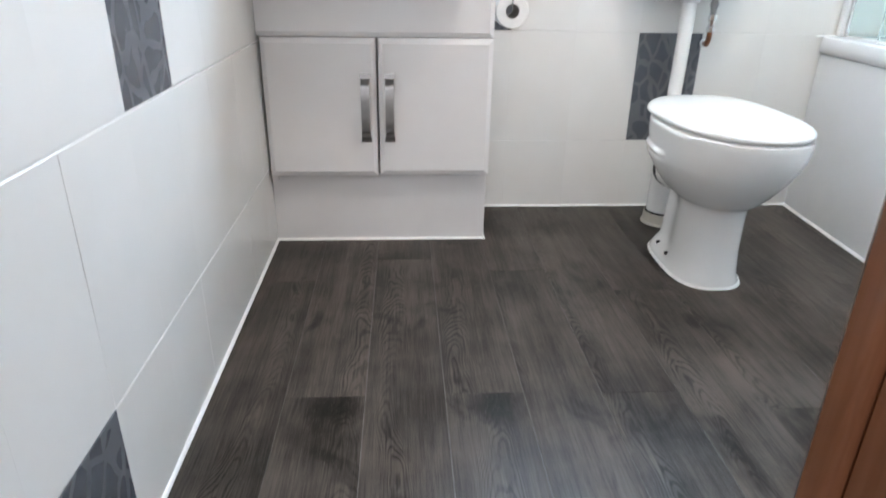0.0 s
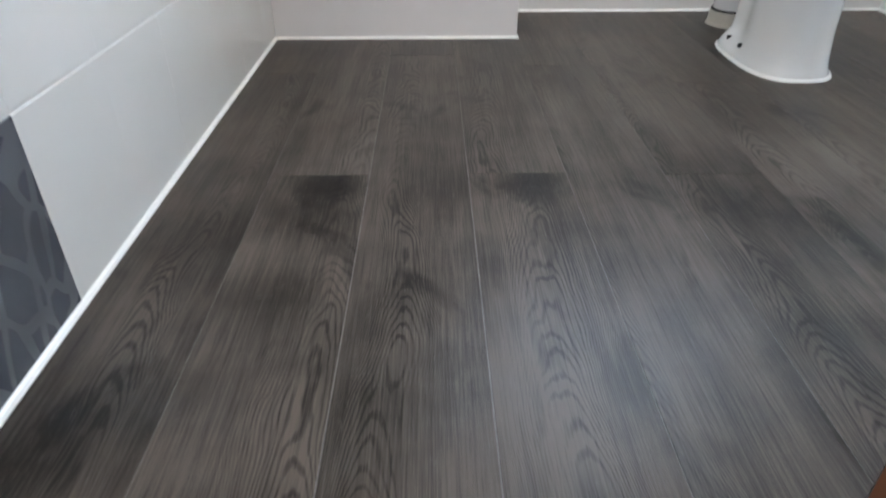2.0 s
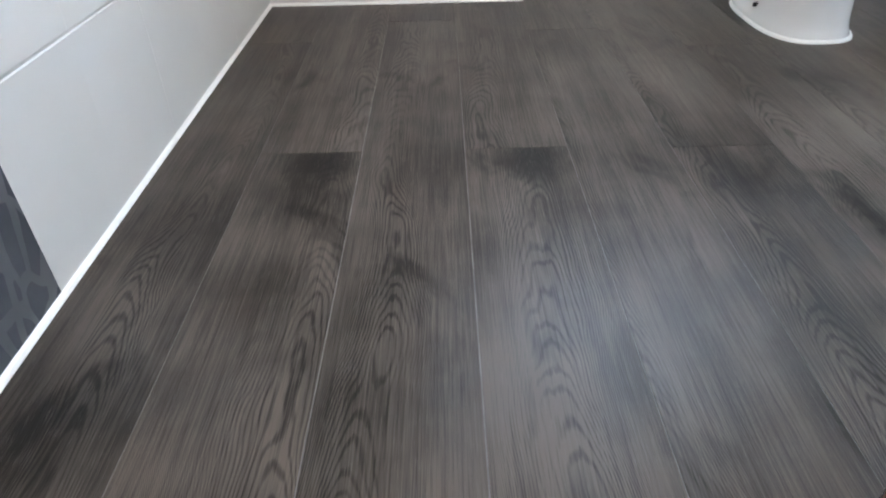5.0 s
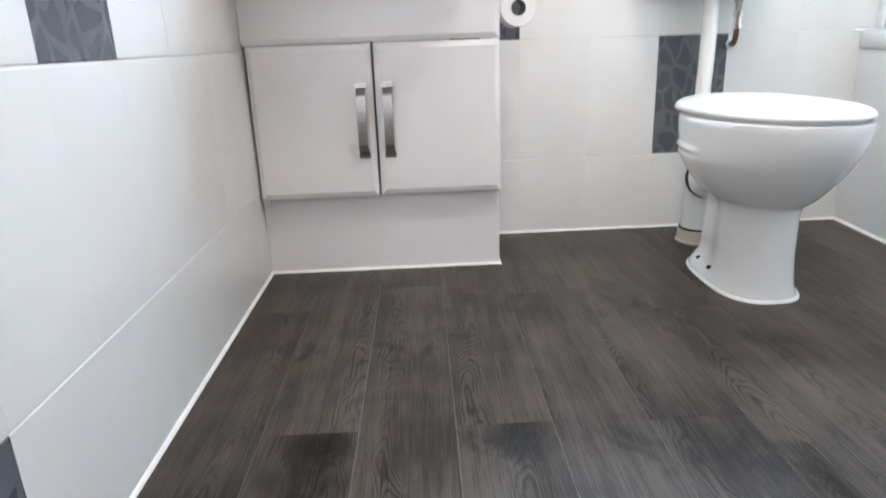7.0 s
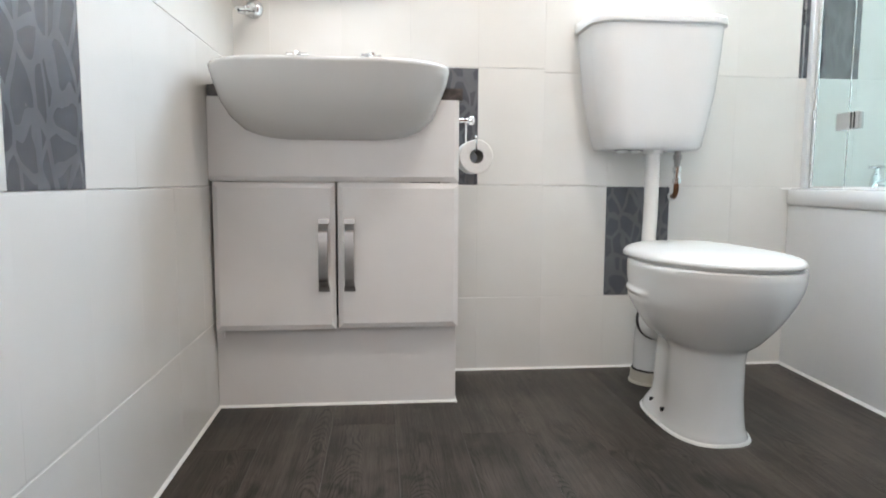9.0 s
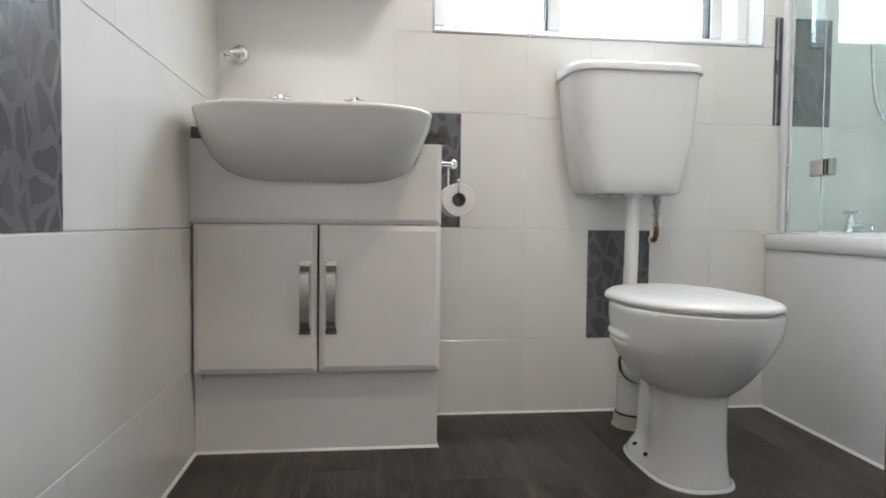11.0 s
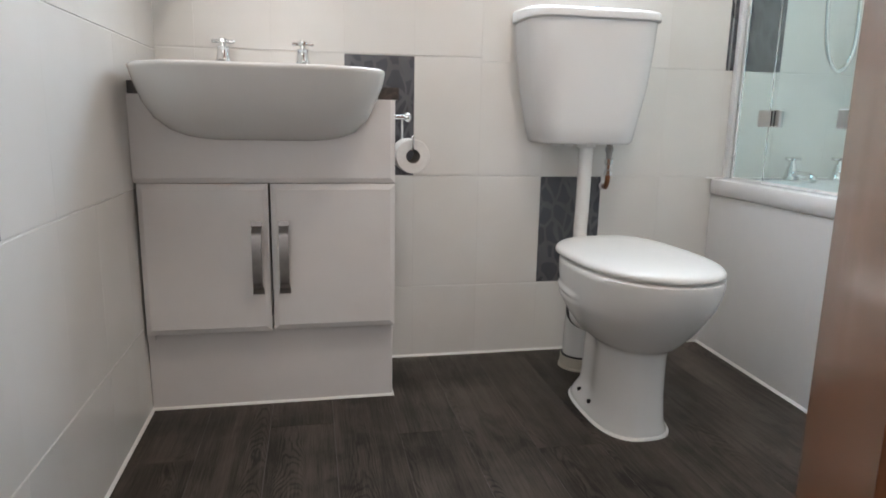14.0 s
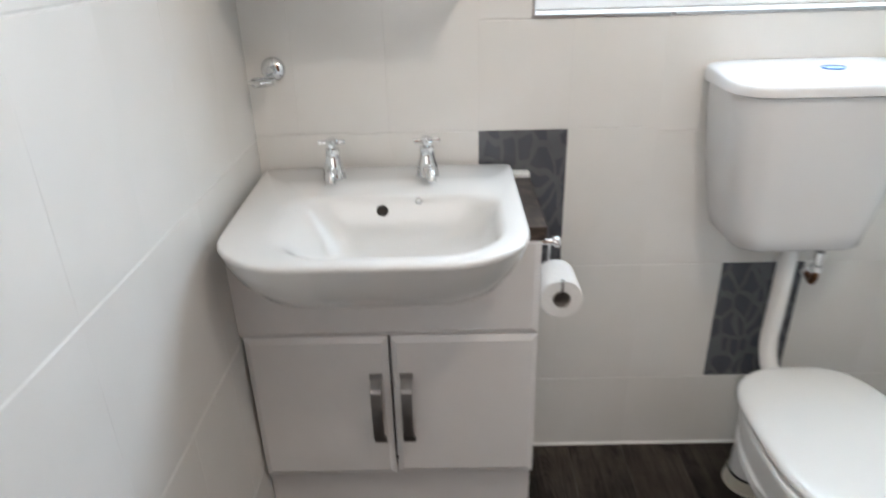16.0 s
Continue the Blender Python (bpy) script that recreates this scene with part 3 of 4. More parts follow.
bm = loft(bmesh.new(), [[(0.650 + r * math.cos(2 * math.pi * i / N), y, 0.637 + r * math.sin(2 * math.pi * i / N)) for i in range(N)] for r, y in ((0.0175, -0.294), (0.0175, -0.194), (0.0168, -0.194), (0.0168, -0.294))], False, False)
under(roll, "cardboard_tube", bm, M_CARD, "grey cardboard core", 50)

# ---- tumbler holder on the wall over the basin ----
tumbler = thing("tumbler_holder", "chrome wall holder with a clear knob over the basin", "wall holder", at=(0.058, -0.001, 1.045))
under(tumbler, "rosette", lathe(bmesh.new(), [(0.026, 0.0), (0.026, 0.006), (0.022, 0.012), (0.011, 0.016), (0.009, 0.038)], (0.060, -0.001, 1.050), 24, "y"), M_CHROME, "", 45)
ring = [(0.046 + 0.026 * math.cos(a), -0.060 + 0.026 * math.sin(a), 1.044) for a in [2 * math.pi * i / 24 for i in range(25)]]
ring = [(x + 0.003, y, z - 0.008) for x, y, z in ring]
under(tumbler, "ring", tube(bmesh.new(), ring, 0.0035, 8), M_CHROME, "", 60)
under(tumbler, "clear_cup", lathe(bmesh.new(), [(0.020, 0.0), (0.0225, 0.003), (0.0225, 0.014), (0.019, 0.014), (0.019, 0.004)], (0.049, -0.060, 1.026), 20), M_GLASS, "clear glass insert", 50)

# mirror cabinet above, out of view, whose shade falls on the tiles
cab = thing("mirror_cabinet", "white wall cabinet with a mirror door over the basin", "cabinet", at=(0.27, -0.001, 1.225))
under(cab, "body", a_box(0.055, 0.485, -0.150, -0.001, 1.225, 1.87, bevel=0.002), M_VAN)
under(cab, "mirror_door", a_box(0.055, 0.485, -0.168, -0.152, 1.222, 1.875, bevel=0.002), M_MIRROR, "mirror door")

# ---- toilet pan ----
toilet = thing("toilet", "white porcelain low-level toilet pan with closed seat and lid", "toilet", at=(1.165, -0.42, 0))
P = [  # z, centre x, back y, front y, half width, squareness back / front, widest
    (0.000, 1.160, -0.292, -0.620, 0.088, 3.0, 2.7, 0.55), (0.006, 1.160, -0.291, -0.622, 0.089, 3.0, 2.7, 0.55), (0.016, 1.160, -0.294, -0.617, 0.086, 3.0, 2.7, 0.55), (0.026, 1.160, -0.295, -0.614, 0.084, 3.0, 2.7, 0.55),
    (0.040, 1.161, -0.296, -0.611, 0.082, 3.0, 2.7, 0.55), (0.065, 1.163, -0.293, -0.607, 0.080, 2.95, 2.65, 0.55), (0.090, 1.164, -0.290, -0.604, 0.079, 2.9, 2.6, 0.55), (0.150, 1.167, -0.290, -0.600, 0.079, 2.8, 2.5, 0.55),
    (0.180, 1.168, -0.292, -0.600, 0.080, 2.7, 2.4, 0.55), (0.196, 1.168, -0.295, -0.602, 0.082, 2.7, 2.4, 0.55), (0.203, 1.169, -0.294, -0.606, 0.086, 2.6, 2.3, 0.55), (0.208, 1.169, -0.292, -0.614, 0.093, 2.6, 2.25, 0.55),
    (0.218, 1.169, -0.286, -0.628, 0.104, 2.6, 2.2, 0.56), (0.230, 1.169, -0.281, -0.642, 0.114, 2.6, 2.15, 0.56), (0.244, 1.169, -0.275, -0.656, 0.124, 2.6, 2.15, 0.56), (0.262, 1.170, -0.266, -0.674, 0.135, 2.6, 2.1, 0.56), (0.280, 1.171, -0.257, -0.689, 0.144, 2.6, 2.1, 0.56),
    (0.292, 1.171, -0.250, -0.697, 0.149, 2.6, 2.1, 0.56), (0.298, 1.171, -0.249, -0.701, 0.151, 2.6, 2.1, 0.56), (0.302, 1.173, -0.245, -0.704, 0.1525, 2.6, 2.1, 0.56), (0.308, 1.174, -0.241, -0.707, 0.154, 2.6, 2.1, 0.56), (0.314, 1.1755, -0.236, -0.711, 0.156, 2.6, 2.1, 0.56), (0.320, 1.1762, -0.231, -0.714, 0.157, 2.6, 2.1, 0.56), (0.326, 1.177, -0.226, -0.7165, 0.158, 2.6, 2.1, 0.56),
    (0.334, 1.179, -0.220, -0.7195, 0.1600, 2.6, 2.1, 0.56), (0.342, 1.1803, -0.216, -0.7215, 0.1615, 2.6, 2.1, 0.56), (0.366, 1.1815, -0.215, -0.7245, 0.1632, 2.6, 2.1, 0.56), (0.375, 1.1815, -0.216, -0.7235, 0.1622, 2.6, 2.1, 0.56), (0.378, 1.1815, -0.222, -0.7180, 0.1570, 2.6, 2.1, 0.56)]



def refined(rows, z0, z1, step):
    """The rows between z0 and z1 laid closer together and evened out, so that the glaze shows no bands."""
    zs = [r[0] for r in rows]
    n = round((z1 - z0) / step)
    mid = []
    for k in range(n + 1):
        z = z0 + (z1 - z0) * k / n
        i = max(j for j in range(len(zs) - 1) if zs[j] <= z + 1e-9)
        t = (z - zs[i]) / (zs[i + 1] - zs[i])
        mid.append([u + (w - u) * t for u, w in zip(rows[i], rows[i + 1])])
    for turn in range(6):
        mid = [mid[0]] + [[b[0]] + [(u + 2 * v + w) / 4 for u, v, w in zip(a[1:], b[1:], c[1:])] for a, b, c in zip(mid, mid[1:], mid[2:])] + [mid[-1]]
    return [r for r in rows if r[0] < z0 - 0.001] + mid + [r for r in rows if r[0] > z1 + 0.001]


P = refined(P, 0.218, 0.366, 0.0037)


def rim_tilt(pts, back, front, z_from, z_to):
    """Raises the rim, and all that lies on it, towards its front."""
    out = []
    for x, y, z in pts:
        k = max(0.0, min(1.0, (z - z_from) / (z_to - z_from)))
        t = max(0.0, min(1.0, (-0.217 - y) / 0.51))
        out.append((x, y, z + k * (back + (front - back) * t)))
    return out


def grip_notch(pts, cx):
    """The cast grip under the rim at the back of both sides: a shelf below, a hollow above it."""
    out = []
    for x, y, z in pts:
        along = 1.0 / (1.0 + math.exp(-(y + 0.485) / 0.004))
        under_rim = 1.0 / (1.0 + math.exp((z - 0.3135) / 0.0016)) * max(0.0, min(1.0, (z - 0.235) / 0.06))
        dip = -0.0085 * under_rim + 0.0050 * math.exp(-((z - 0.3000) / 0.0045) ** 2)
        out.append((x + math.copysign(dip * along, x - cx) if abs(x - cx) > 0.08 else x, y, z))
    return out


def pinch(pts, cx, z):
    """Draws the pedestal in behind its front, over the foot and under the bowl."""
    k = max(0.0, min(1.0, (z - 0.012) / 0.03)) * max(0.0, min(1.0, (0.212 - z) / 0.03))
    out = []
    for x, y, h in pts:
        f = 1.0 / (1.0 + math.exp(-(y + 0.440) / 0.028))
        f *= 0.44 + 0.14 * math.exp(-((y + 0.325) / 0.035) ** 2) * -1.0
        out.append((cx + (x - cx) * (1.0 - k * max(0.0, f)), y, h))
    return out


pan = under(toilet, "pan", loft(bmesh.new(), [rim_tilt(grip_notch(pinch(egg(cx, yb, yf, hw, z, sb, sf, w, 160), cx, z), cx), 0.004, 0.0155, 0.22, 0.375) for z, cx, yb, yf, hw, sb, sf, w in P]), M_PORC, "", 55)
SEAT = [(0.3783, 0.008), (0.3790, 0.006), (0.3820, 0.006), (0.3828, 0.008)]
under(toilet, "seat", loft(bmesh.new(), [rim_tilt(egg(1.1815, -0.222 - o, -0.718 + o, 0.157 - o, z, 2.9, 2.1, 0.52), 0.004, 0.0155, 0.1, 0.2) for z, o in SEAT]), M_SEAT, "", 50)
LID = [(0.3840, 0.003, 1.0), (0.3862, 0.0005, 0.95), (0.3895, 0.000, 0.9), (0.3945, 0.0012, 0.8), (0.3995, 0.0045, 0.6), (0.4045, 0.0105, 0.4), (0.4085, 0.020, 0.25), (0.4122, 0.036, 0.1), (0.4150, 0.062, 0.0), (0.4166, 0.095, 0.0), (0.4171, 0.125, 0.0)]
under(toilet, "lid", loft(bmesh.new(), [rim_tilt(egg(1.1835, -0.213 - o * 0.7, -0.724 + o, 0.1630 - o, z, 3.3, 2.1, 0.52, 72), 0.006 - 0.002 * k, 0.006 + 0.0095 * k, 0.1, 0.2) for z, o, k in LID]), M_SEAT, "closed white lid", 50)
for x in (1.115, 1.232):
    under(toilet, "seat_hinge", lathe(bmesh.new(), [(0.006, -0.02), (0.007, -0.018), (0.007, 0.018), (0.006, 0.02)], (x, -0.222, 0.3845), 12, "x"), M_SEAT, "", 50)
for x, y, z in ((1.095, -0.375, 0.0285), (1.0825, -0.466, 0.0345)):
    under(toilet, "fixing_screw", lathe(bmesh.new(), [(0.0062, -0.006), (0.0062, 0.001), (0.003, 0.0022)], (x, y, z), 10), M_BLACK, "dark fixing screw", 50)
under(toilet, "trap", tube(bmesh.new(), curve_points([(1.168, -0.30, 0.23), (1.168, -0.265, 0.20), (1.168, -0.225, 0.195)], 4), 0.052, 20), M_PORC, "", 60)
bead = [egg(1.160, -0.288 - o, -0.629 + o, 0.095 - o, z, 3.0, 2.7, 0.55) for z, o in ((0.0, 0.0), (0.004, 0.002), (0.0065, 0.008))]
under(toilet, "sealant", loft(bmesh.new(), bead), M_SEAL, "bright white bead of sealant")

# soil connector behind the pan
soil = thing("soil_pipe", "white soil connector running from the pan into the floor", "pipe", at=(1.188, -0.150, 0))
under(soil, "pipe", tube(bmesh.new(), curve_points([(1.188, -0.150, 0.002), (1.188, -0.150, 0.09), (1.188, -0.156, 0.15), (1.184, -0.180, 0.187), (1.170, -0.235, 0.195)], 5), 0.050, 22), M_PIPE, "", 60)
under(soil, "floor_collar", lathe(bmesh.new(), [(0.062, 0.0005), (0.062, 0.005), (0.058, 0.007), (0.057, 0.036), (0.051, 0.037)], (1.188, -0.150, 0), 26), M_BEIGE, "aged cream collar", 40)
under(soil, "seal_ring", lathe(bmesh.new(), [(0.0535, 0.037), (0.0545, 0.039), (0.0535, 0.042)], (1.188, -0.150, 0), 26), M_BLACK, "black rubber ring", 50)
under(soil, "pan_seal", tube(bmesh.new(), [(1.180, -0.198, 0.190), (1.172, -0.210, 0.193)], 0.056, 22), M_BLACK, "black rubber ring", 60)

# ---- cistern, flush pipe and water supply ----
cistern = thing("cistern", "white plastic low-level cistern hung on the tiled wall", "cistern", at=(1.205, -0.002, 0.67))
C = [(1.051, 1.315, -0.156, 0.050, 0.6665), (1.043, 1.323, -0.166, 0.055, 0.674), (1.031, 1.332, -0.171, 0.06, 0.715), (1.010, 1.353, -0.180, 0.065, 0.82), (0.997, 1.364, -0.187, 0.068, 0.93), (0.990, 1.369, -0.190, 0.07, 1.002)]
under(cistern, "tank", loft(bmesh.new(), [outline(x0, x1, -0.002, yf, r, 0.006, z) for x0, x1, yf, r, z in C]), M_CIST, "", 50)
L = [(0.986, 1.372, -0.193, 0.072, 1.0035), (0.981, 1.377, -0.199, 0.075, 1.0060), (0.981, 1.377, -0.199, 0.075, 1.0190), (0.985, 1.373, -0.195, 0.072, 1.0255), (0.998, 1.360, -0.180, 0.06, 1.0305), (1.05, 1.31, -0.13, 0.04, 1.0335)]
lid_rings = [outline(x0, x1, -0.002, yf, r, 0.006, z) for x0, x1, yf, r, z in L]
lid_rings = lid_rings[:2] + [[(x, y, z + 0.012 * max(0.0, min(1.0, (y + 0.195) / 0.15))) for x, y, z in ring] for ring in lid_rings[2:]]  # domed up towards the wall
under(cistern, "cistern_lid", loft(bmesh.new(), lid_rings), M_CIST, "", 50)
bm = lathe(bmesh.new(), [(0.024, 1.0345), (0.024, 1.0440), (0.020, 1.0455)], (0, 0, 0), 24)
for v in bm.verts:
    v.co.x, v.co.y = 1.197 + v.co.x, -0.098 + v.co.y * 0.72
under(cistern, "flush_button", bm, M_BUTTON, "oval bluish chrome flush button", 40)
for x in (1.095, 1.135):
    under(cistern, "wing_nut", lathe(bmesh.new(), [(0.012, 0.6575), (0.015, 0.6585), (0.015, 0.6640), (0.019, 0.6650), (0.019, 0.6700)], (x, -0.112, 0), 8), M_PIPE, "white plastic fixing nut", 30)
    under(cistern, "washer", lathe(bmesh.new(), [(0.0165, 0.6645), (0.0205, 0.6650), (0.0205, 0.6668)], (x, -0.112, 0), 14), M_BLACK, "black rubber washer", 30)
under(cistern, "outlet_nut", lathe(bmesh.new(), [(0.026, 0.655), (0.029, 0.657), (0.029, 0.671)], (1.194, -0.095, 0), 10), M_PIPE, "", 30)
flush = tagged(part("flush_pipe", tube(bmesh.new(), curve_points([(1.194, -0.095, 0.672), (1.194, -0.095, 0.56), (1.193, -0.095, 0.47), (1.189, -0.100, 0.405), (1.184, -0.125, 0.365), (1.178, -0.165, 0.350), (1.176, -0.222, 0.348)], 5), 0.0205, 18), M_PIPE, None, "", 60), "white plastic flush pipe from cistern to pan", "pipe")
under_flush = tagged(part("pipe_cone", lathe(bmesh.new(), [(0.026, 0.0), (0.030, 0.01), (0.030, 0.03), (0.026, 0.036)], (1.177, -0.182, 0.348), 16, "y"), M_PIPE, None, "", 40), "white rubber cone joining flush pipe and pan", "pipe")
valve = thing("supply_valve", "chrome and copper water supply valve under the cistern", "valve", at=(1.280, -0.06, 0.6))
under(valve, "tap_connector", lathe(bmesh.new(), [(0.008, 0.620), (0.010, 0.640), (0.0125, 0.642), (0.0125, 0.656), (0.0095, 0.657), (0.0095, 0.672)], (1.280, -0.070, 0), 8), M_NICKEL, "dull metal tap connector", 30)
under(valve, "isolator", lathe(bmesh.new(), [(0.009, 0.570), (0.013, 0.572), (0.013, 0.586), (0.009, 0.588), (0.010, 0.604), (0.013, 0.606), (0.013, 0.621), (0.008, 0.623)], (1.280, -0.070, 0), 8), M_CHROME, "chrome isolating valve", 30)
under(valve, "copper_bend", tube(bmesh.new(), curve_points([(1.280, -0.070, 0.576), (1.280, -0.070, 0.554), (1.280, -0.066, 0.544), (1.283, -0.055, 0.536), (1.290, -0.035, 0.533), (1.300, -0.001, 0.533)], 4), 0.0078, 12), M_COPPER, "tarnished copper bend", 60)
under(valve, "wall_rose", lathe(bmesh.new(), [(0.014, 0.0), (0.014, 0.004), (0.009, 0.008)], (1.300, 0.0, 0.533), 14, "y"), M_PIPE, "", 40)

# ---- bath, screen and shower ----
bath = thing("bath", "white acrylic bath with a plain white front panel", "bath", at=(2.0, -0.8, 0))
B = [(1.684, RIGHT_X - 0.002, -0.002, NEAR_Y + 0.002, 0.010, 0.004, 0.505), (1.677, RIGHT_X - 0.002, -0.002, NEAR_Y + 0.002, 0.014, 0.004, 0.507), (1.673, RIGHT_X - 0.002, -0.002, NEAR_Y + 0.002, 0.016, 0.004, 0.513), (1.673, RIGHT_X - 0.002, -0.002, NEAR_Y + 0.002, 0.016, 0.004, 0.545), (1.677, RIGHT_X - 0.002, -0.002, NEAR_Y + 0.004, 0.014, 0.004, 0.555), (1.687, RIGHT_X - 0.004, -0.004, NEAR_Y + 0.012, 0.012, 0.004, 0.558),
     (1.75, RIGHT_X - 0.06, -0.11, NEAR_Y + 0.10, 0.12, 0.10, 0.556), (1.76, RIGHT_X - 0.07, -0.12, NEAR_Y + 0.12, 0.12, 0.10, 0.545), (1.79, RIGHT_X - 0.12, -0.18, NEAR_Y + 0.28, 0.12, 0.10, 0.30), (1.82, RIGHT_X - 0.15, -0.24, NEAR_Y + 0.38, 0.10, 0.10, 0.20)]
under(bath, "tub", loft(bmesh.new(), [outline(*b) for b in B], cap_first=False), M_ACRYL, "", 50)
under(bath, "front_panel", a_box(BATH_X, BATH_X + 0.012, NEAR_Y + 0.003, -0.002, 0.001, 0.5045), M_PANEL, "plain white bath panel")
under(bath, "overflow", lathe(bmesh.new(), [(0.032, 0), (0.034, 0.004), (0.026, 0.012)], (2.02, -0.150, 0.47), 20, "y"), M_CHROME, "round chrome overflow", 40)


def bath_tap(x, y, z):
    t = thing("bath_tap", "chrome cross-head bath tap on the bath rim", "tap", "bath taps", (x, y, z))
    part("body", lathe(bmesh.new(), [(0.027, 0.0), (0.026, 0.006), (0.018, 0.014), (0.017, 0.036), (0.014, 0.046), (0.010, 0.052), (0.010, 0.062)], seg=20), M_CHROME, t, "", 50)
    part("spout", tube(bmesh.new(), curve_points([(0, -0.010, 0.018), (0, -0.05, 0.022), (0, -0.085, 0.018), (0, -0.10, 0.004)], 4), 0.011, 12), M_CHROME, t, "", 50)
    for a in (8, 98):
        c, s = math.cos(radians(a)), math.sin(radians(a))
        part("cross_bar", tube(bmesh.new(), [(-0.030 * c, -0.030 * s, 0.068), (0.030 * c, 0.030 * s, 0.068)], 0.0052, 10), M_CHROME, t, "", 40)
    return t


bt = bath_tap(1.925, -0.062, 0.557)
copy_thing(bt, pose(2.10, -0.062, 0.557))

screen = thing("shower_screen", "hinged greenish glass shower screen standing on the bath rim", "shower screen", at=(1.71, -0.3, 0.558))
SX, SZ0, SZ1 = 1.728, 0.562, 1.95
under(screen, "wall_profile", a_box(SX - 0.014, SX + 0.014, -0.026, -0.001, SZ0 - 0.003, SZ1, bevel=0.002), M_UPVC, "white wall channel")
under(screen, "glazing_strip", a_box(SX - 0.004, SX + 0.004, -0.034, -0.0265, SZ0 - 0.003, SZ1, bevel=0.002), M_ALU, "polished aluminium strip")
for y0, y1 in ((-0.045, -0.1935), (-0.1945, -0.565)):
    g = under(screen, "glass_panel", a_box(SX - 0.003, SX + 0.003, y1, y0, SZ0 + 0.004, SZ1), M_SCREEN, "greenish clear glass")
    g.visible_shadow = False
under(screen, "bottom_seal", a_box(SX - 0.005, SX + 0.005, -0.565, -0.196, SZ0 - 0.003, SZ0 + 0.0035), M_PIPE, "clear drip seal")
for yc in (-0.196, -0.518):
    for zc in (0.748, 1.70):
        hp = under(screen, "glass_hinge", a_box(SX - 0.011, SX + 0.011, yc - 0.052, yc + 0.045, zc - 0.024, zc + 0.024, bevel=0.003), M_ALU, "square chrome glass hinge")
        for dy in (-0.022, -0.036):
            part("hinge_slit", a_box(SX - 0.0135, SX - 0.0100, yc + dy - 0.0012, yc + dy + 0.0012, zc - 0.022, zc + 0.022), M_BLACK, hp, "dark slit")

shower = thing("shower", "chrome shower hose and rail hanging in a loop over the bath", "shower", at=(2.03, -0.06, 0.9))
loop = curve_points([(1.965, -0.055, 1.75), (1.968, -0.062, 1.40), (1.972, -0.072, 1.10), (1.985, -0.080, 0.955), (2.030, -0.082, 0.900), (2.074, -0.080, 0.955), (2.086, -0.072, 1.10), (2.080, -0.060, 1.45), (2.075, -0.050, 1.65)], 6)
under(shower, "hose", tube(bmesh.new(), loop, 0.0075, 10), M_CHROME, "ribbed chrome hose", 60)
under(shower, "rail", tube(bmesh.new(), [(1.965, -0.050, 1.30), (1.965, -0.050, 1.95)], 0.010, 12), M_CHROME, "", 60)
under(shower, "mixer", a_box(2.03, 2.13, -0.06, -0.001, 1.62, 1.70, bevel=0.01, seg=2), M_CHROME)
under(shower, "shower_head", lathe(bmesh.new(), [(0.012, 0.0), (0.02, 0.02), (0.045, 0.03), (0.045, 0.04)], (1.965, -0.062, 1.80), 18, "y"), M_CHROME, "", 40)

for ob in (*bath.children_recursive, *screen.children_recursive):
    for v in ob.data.vertices:
        v.co.x += BATH_SLANT * v.co.y

# ---- ceiling lamp ----
ceil = thing("ceiling_lamp", "round white plastic ceiling lamp base", "ceiling lamp", at=(1.00, -1.12, ROOM_H))
under(ceil, "base", lathe(bmesh.new(), [(0.12, ROOM_H - 0.03), (0.13, ROOM_H - 0.025), (0.13, ROOM_H)], (1.00, -1.12, 0), 28), M_UPVC, "", 40)

# ---- sealant along floor, walls and bath ----
bm = bmesh.new()


def bead_line(bm, a, b, r, n1, n2):
    """A small quarter-round bead from a to b, between the directions n1 and n2."""
    a, b, n1, n2 = Vector(a), Vector(b), Vector(n1), Vector(n2)
    rings = []
    for p in (a, b):
        rings.append([p + n1 * r, p + n1 * r * 0.62 + n2 * r * 0.62, p + n2 * r, p - (n1 + n2) * 0.0008])
    loft(bm, rings)


S = 0.0070
UP = (0, 0, 1)
bead_line(bm, (0, NEAR_Y, 0), (0, -0.278, 0), S * 0.85, (1, 0, 0), UP)
bead_line(bm, (0, -0.278, 0), (0.6025, -0.278, 0), S * 0.8, (0, -1, 0), UP)
bead_line(bm, (0.6025, -0.286, 0), (0.6025, 0, 0), S * 0.7, (1, 0, 0), UP)
bead_line(bm, (0.603, 0, 0), (BATH_X, 0, 0), S * 0.8, (0, -1, 0), UP)
bead_line(bm, (BATH_X + BATH_SLANT * NEAR_Y, NEAR_Y, 0), (BATH_X, 0, 0), S * 0.9, (-1, 0, 0), UP)
bead_line(bm, (1.655, 0, 0.555), (RIGHT_X, 0, 0.555), S * 0.7, (0, -1, 0), UP)
structure("trim_sealant", bm, M_SEAL, "bright white bead of sealant round the floor")

# ---- tiles: one object each ----
TILE_D, CH = 0.006, 0.0008
tile_meshes = {}


def tile_mesh(w, h, dark):
    key = (round(w, 4), round(h, 4), dark)
    if key not in tile_meshes:
        bm = bmesh.new()
        rings = []
        for y, o in ((TILE_D, 0.0), (CH * 0.7, 0.0), (0.0, CH)):
            u = o * 0.15
            rings.append([(u, y, o), (w - u, y, o), (w - u, y, h - o), (u, y, h - o)])
        loft(bm, rings, cap_first=False)
        tile_meshes[key] = mesh_of("tile", bm, M_DARK if dark else M_TILE)
    return tile_meshes[key]


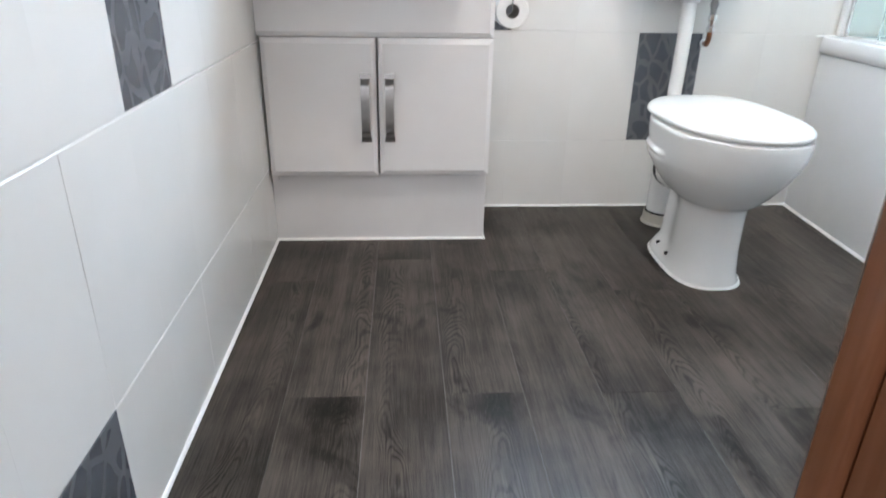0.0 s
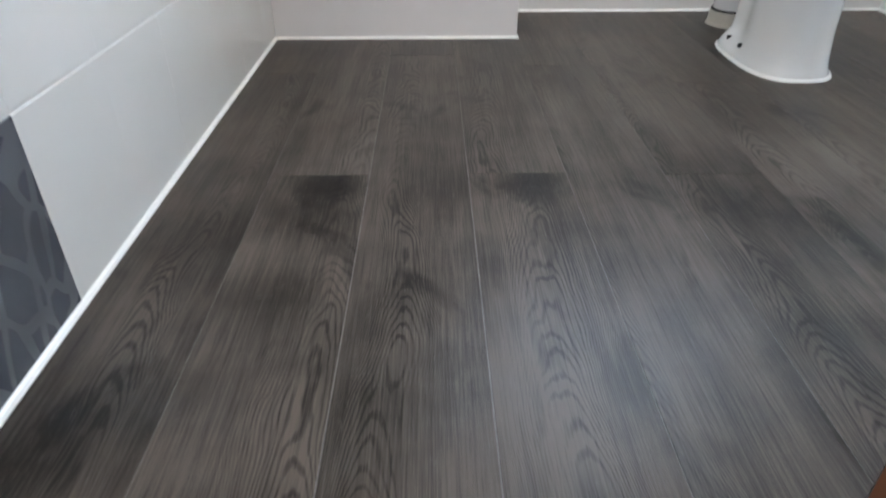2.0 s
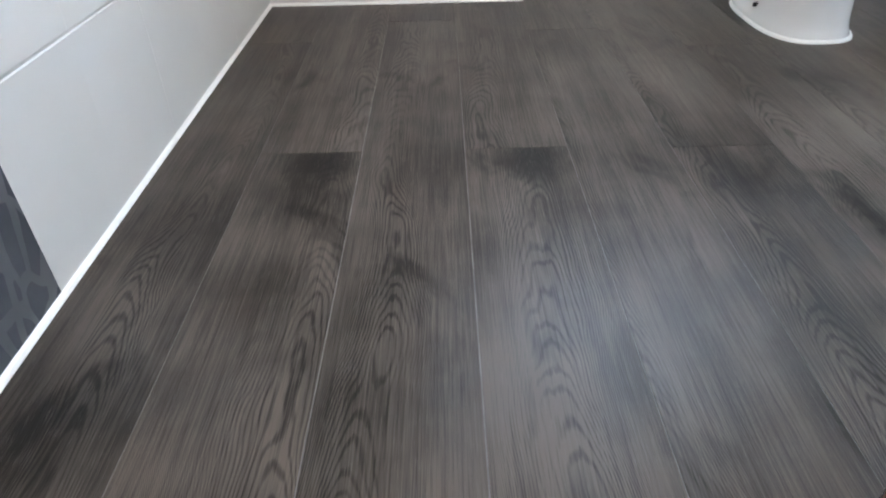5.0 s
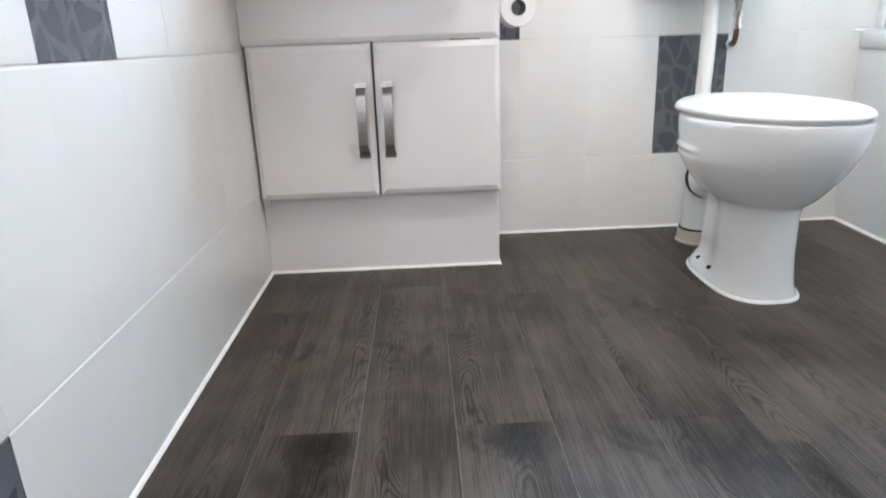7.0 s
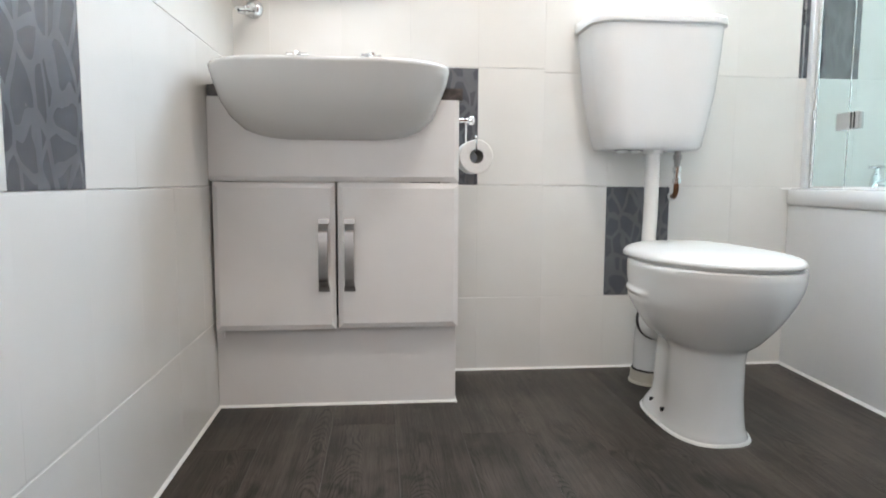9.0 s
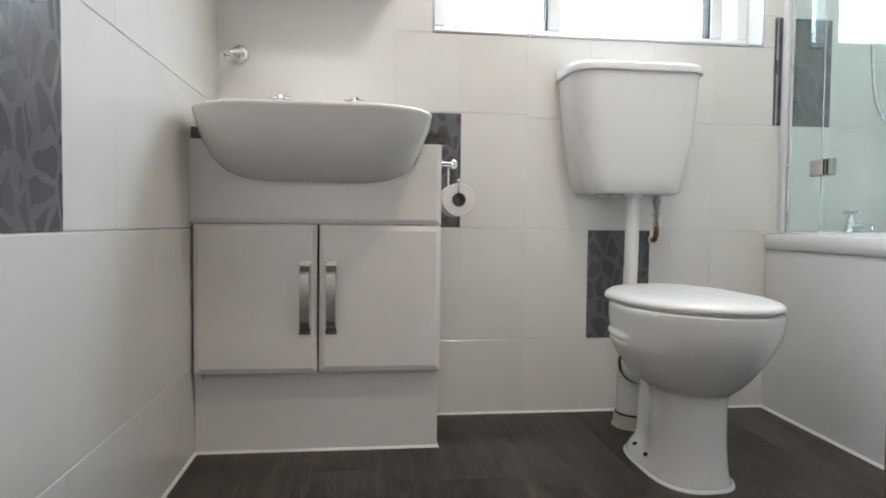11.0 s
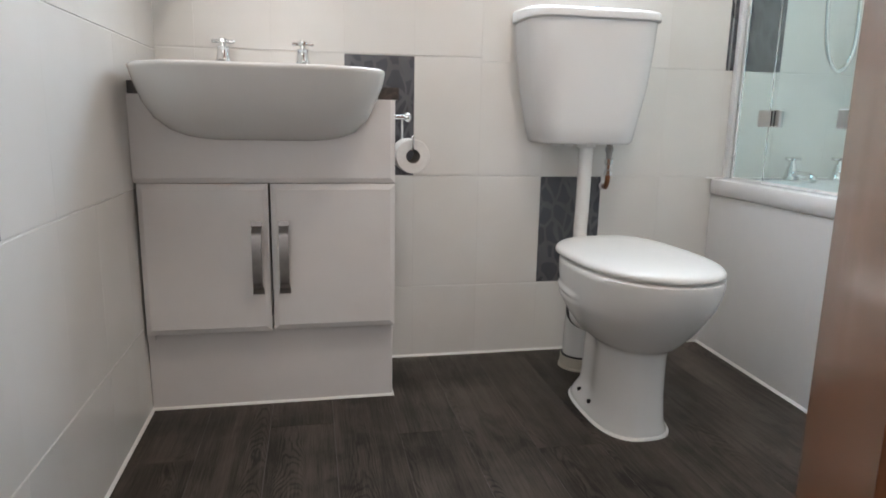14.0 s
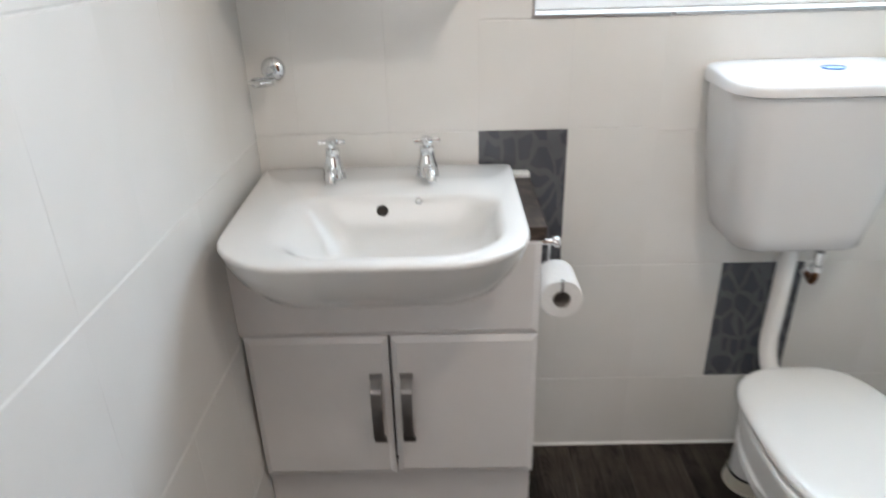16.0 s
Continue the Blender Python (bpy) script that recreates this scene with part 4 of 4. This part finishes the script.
PITCH, RISE, JOINT_X, JOINT_Z = 0.1985, 0.3365, 0.0001, 0.0034
rows = [0.0] + [0.2225 + RISE * k for k in range(7)]
rows[-1] = ROOM_H
back_rows = [0.0, 0.2265, 0.5635, 0.9050] + [0.2305 + RISE * k for k in range(3, 6)] + [ROOM_H]
back_rows_bath = [0.0, 0.2265, 0.5625, 0.8945] + [0.2250 + RISE * k for k in range(3, 6)] + [ROOM_H]
rnd = random.Random(4)


def lay(parent, m, edges, dark, hole=None, rows=rows):
    """Tiles between the column edges, row by row, in the wall's own x and z."""
    for a, b in zip(edges, edges[1:]):
        for k, (z0, z1) in enumerate(zip(rows, rows[1:])):
            x0, x1, zz0, zz1 = a, b, z0, z1
            pieces = [(x0, x1, zz0, zz1)]
            if hole:
                hx0, hx1, hz0, hz1 = hole
                if x1 > hx0 + 0.001 and x0 < hx1 - 0.001 and zz1 > hz0 + 0.001 and zz0 < hz1 - 0.001:
                    pieces = []
                    if zz0 < hz0 - 0.01:
                        pieces.append((x0, x1, zz0, hz0 - 0.008))
                    if zz1 > hz1 + 0.01:
                        pieces.append((x0, x1, hz1, zz1))
                    lo, hi = max(zz0, hz0 - 0.008), min(zz1, hz1)
                    if x0 < hx0 - 0.012:
                        pieces.append((x0, hx0 - 0.006, lo, hi))
                    if x1 > hx1 + 0.012:
                        pieces.append((hx1 + 0.006, x1, lo, hi))
            for p0, p1, q0, q1 in pieces:
                is_dark = any(abs((p0 + p1) / 2 - dx) < 0.06 and abs((q0 + q1) / 2 - dz) < 0.12 for dx, dz in dark)
                ob = new("tile", tile_mesh(p1 - p0 - JOINT_X, q1 - q0 - JOINT_Z, is_dark))
                ob.parent = parent
                tiny = rnd.uniform(-0.0002, 0.0002)
                ob.matrix_basis = m @ pose(p0 + JOINT_X / 2, tiny, q0 + JOINT_Z / 2, rnd.uniform(-0.04, 0.04), 0, rnd.uniform(-0.05, 0.05))


cols = [0.0] + [0.498 + PITCH * k for k in range(-2, 9)] + [RIGHT_X]
hole = (WIN_X0, WIN_X1, WIN_Z0, WIN_Z1)
lay(wall_back, Matrix.Identity(4), cols[:6], [(0.597, 0.73)], hole, back_rows)
lay(wall_back, Matrix.Identity(4), cols[5:], [(1.195, 0.39), (1.788, 1.07)], hole, back_rows_bath)
LP = 0.1945
left = [NEAR_Y + 0.001, -1.545, -1.349, -1.161] + [-0.968 + LP * k for k in range(0, 5)] + [0.0]
lay(wall_left, pose(0, 0, 0, 0, 0, 90), left, [(-1.066, 0.73), (-1.455, 0.11), (-0.68, 1.75)])
right = [-0.001 + 0.1985 * k for k in range(0, 9)]
lay(wall_right, pose(RIGHT_X, 0, 0, 0, 0, -90), [0.0] + right[1:] + [1.655], [(0.5, 0.9)])

# ---- planks: one object each ----
W = 0.150
plank_meshes = {}


def plank_mesh(w, length, material):
    key = (round(w, 4), round(length, 4), material.name)
    if key not in plank_meshes:
        bm = bmesh.new()
        rings = []
        for z, o in ((-0.0025, 0.0), (-0.0002, 0.0), (0.0, 0.0002)):
            rings.append([(o, o, z), (w - o, o, z), (w - o, length - o, z), (o, length - o, z)])
        loft(bm, rings, cap_first=False)
        plank_meshes[key] = mesh_of("plank", bm, material)
    return plank_meshes[key]


ends = {0: (-0.55,), 1: (-1.034,), 2: (-0.42,), 3: (-1.032,), 4: (-0.50,), 5: (-1.040,), 6: (-0.62,), 7: (-1.10,), 8: (-0.40,), 9: (-0.95,), 10: (-0.60,), 11: (-1.15,)}
x_edges = [-0.003, 0.1435] + [0.2935 + W * k for k in range(0, 10)]
x_edges = [x for x in x_edges if x < BATH_X] + [BATH_X + 0.01]
for i, (a, b) in enumerate(zip(x_edges, x_edges[1:])):
    cuts = [0.0, *ends.get(i, (-0.8,)), NEAR_Y - 0.002]
    for y1, y0 in zip(cuts, cuts[1:]):
        ob = new("plank", plank_mesh(b - a - (0.0013 if i in (1, 2) else 0.0007), y1 - y0 - 0.0005, M_PLANK_KNOT if i in (1, 3) and y1 < -1 else M_PLANK_DARK if i == 0 else M_PLANK))
        ob.parent = floor
        ob.location = (a + 0.0003, y0 + 0.0003, 0)
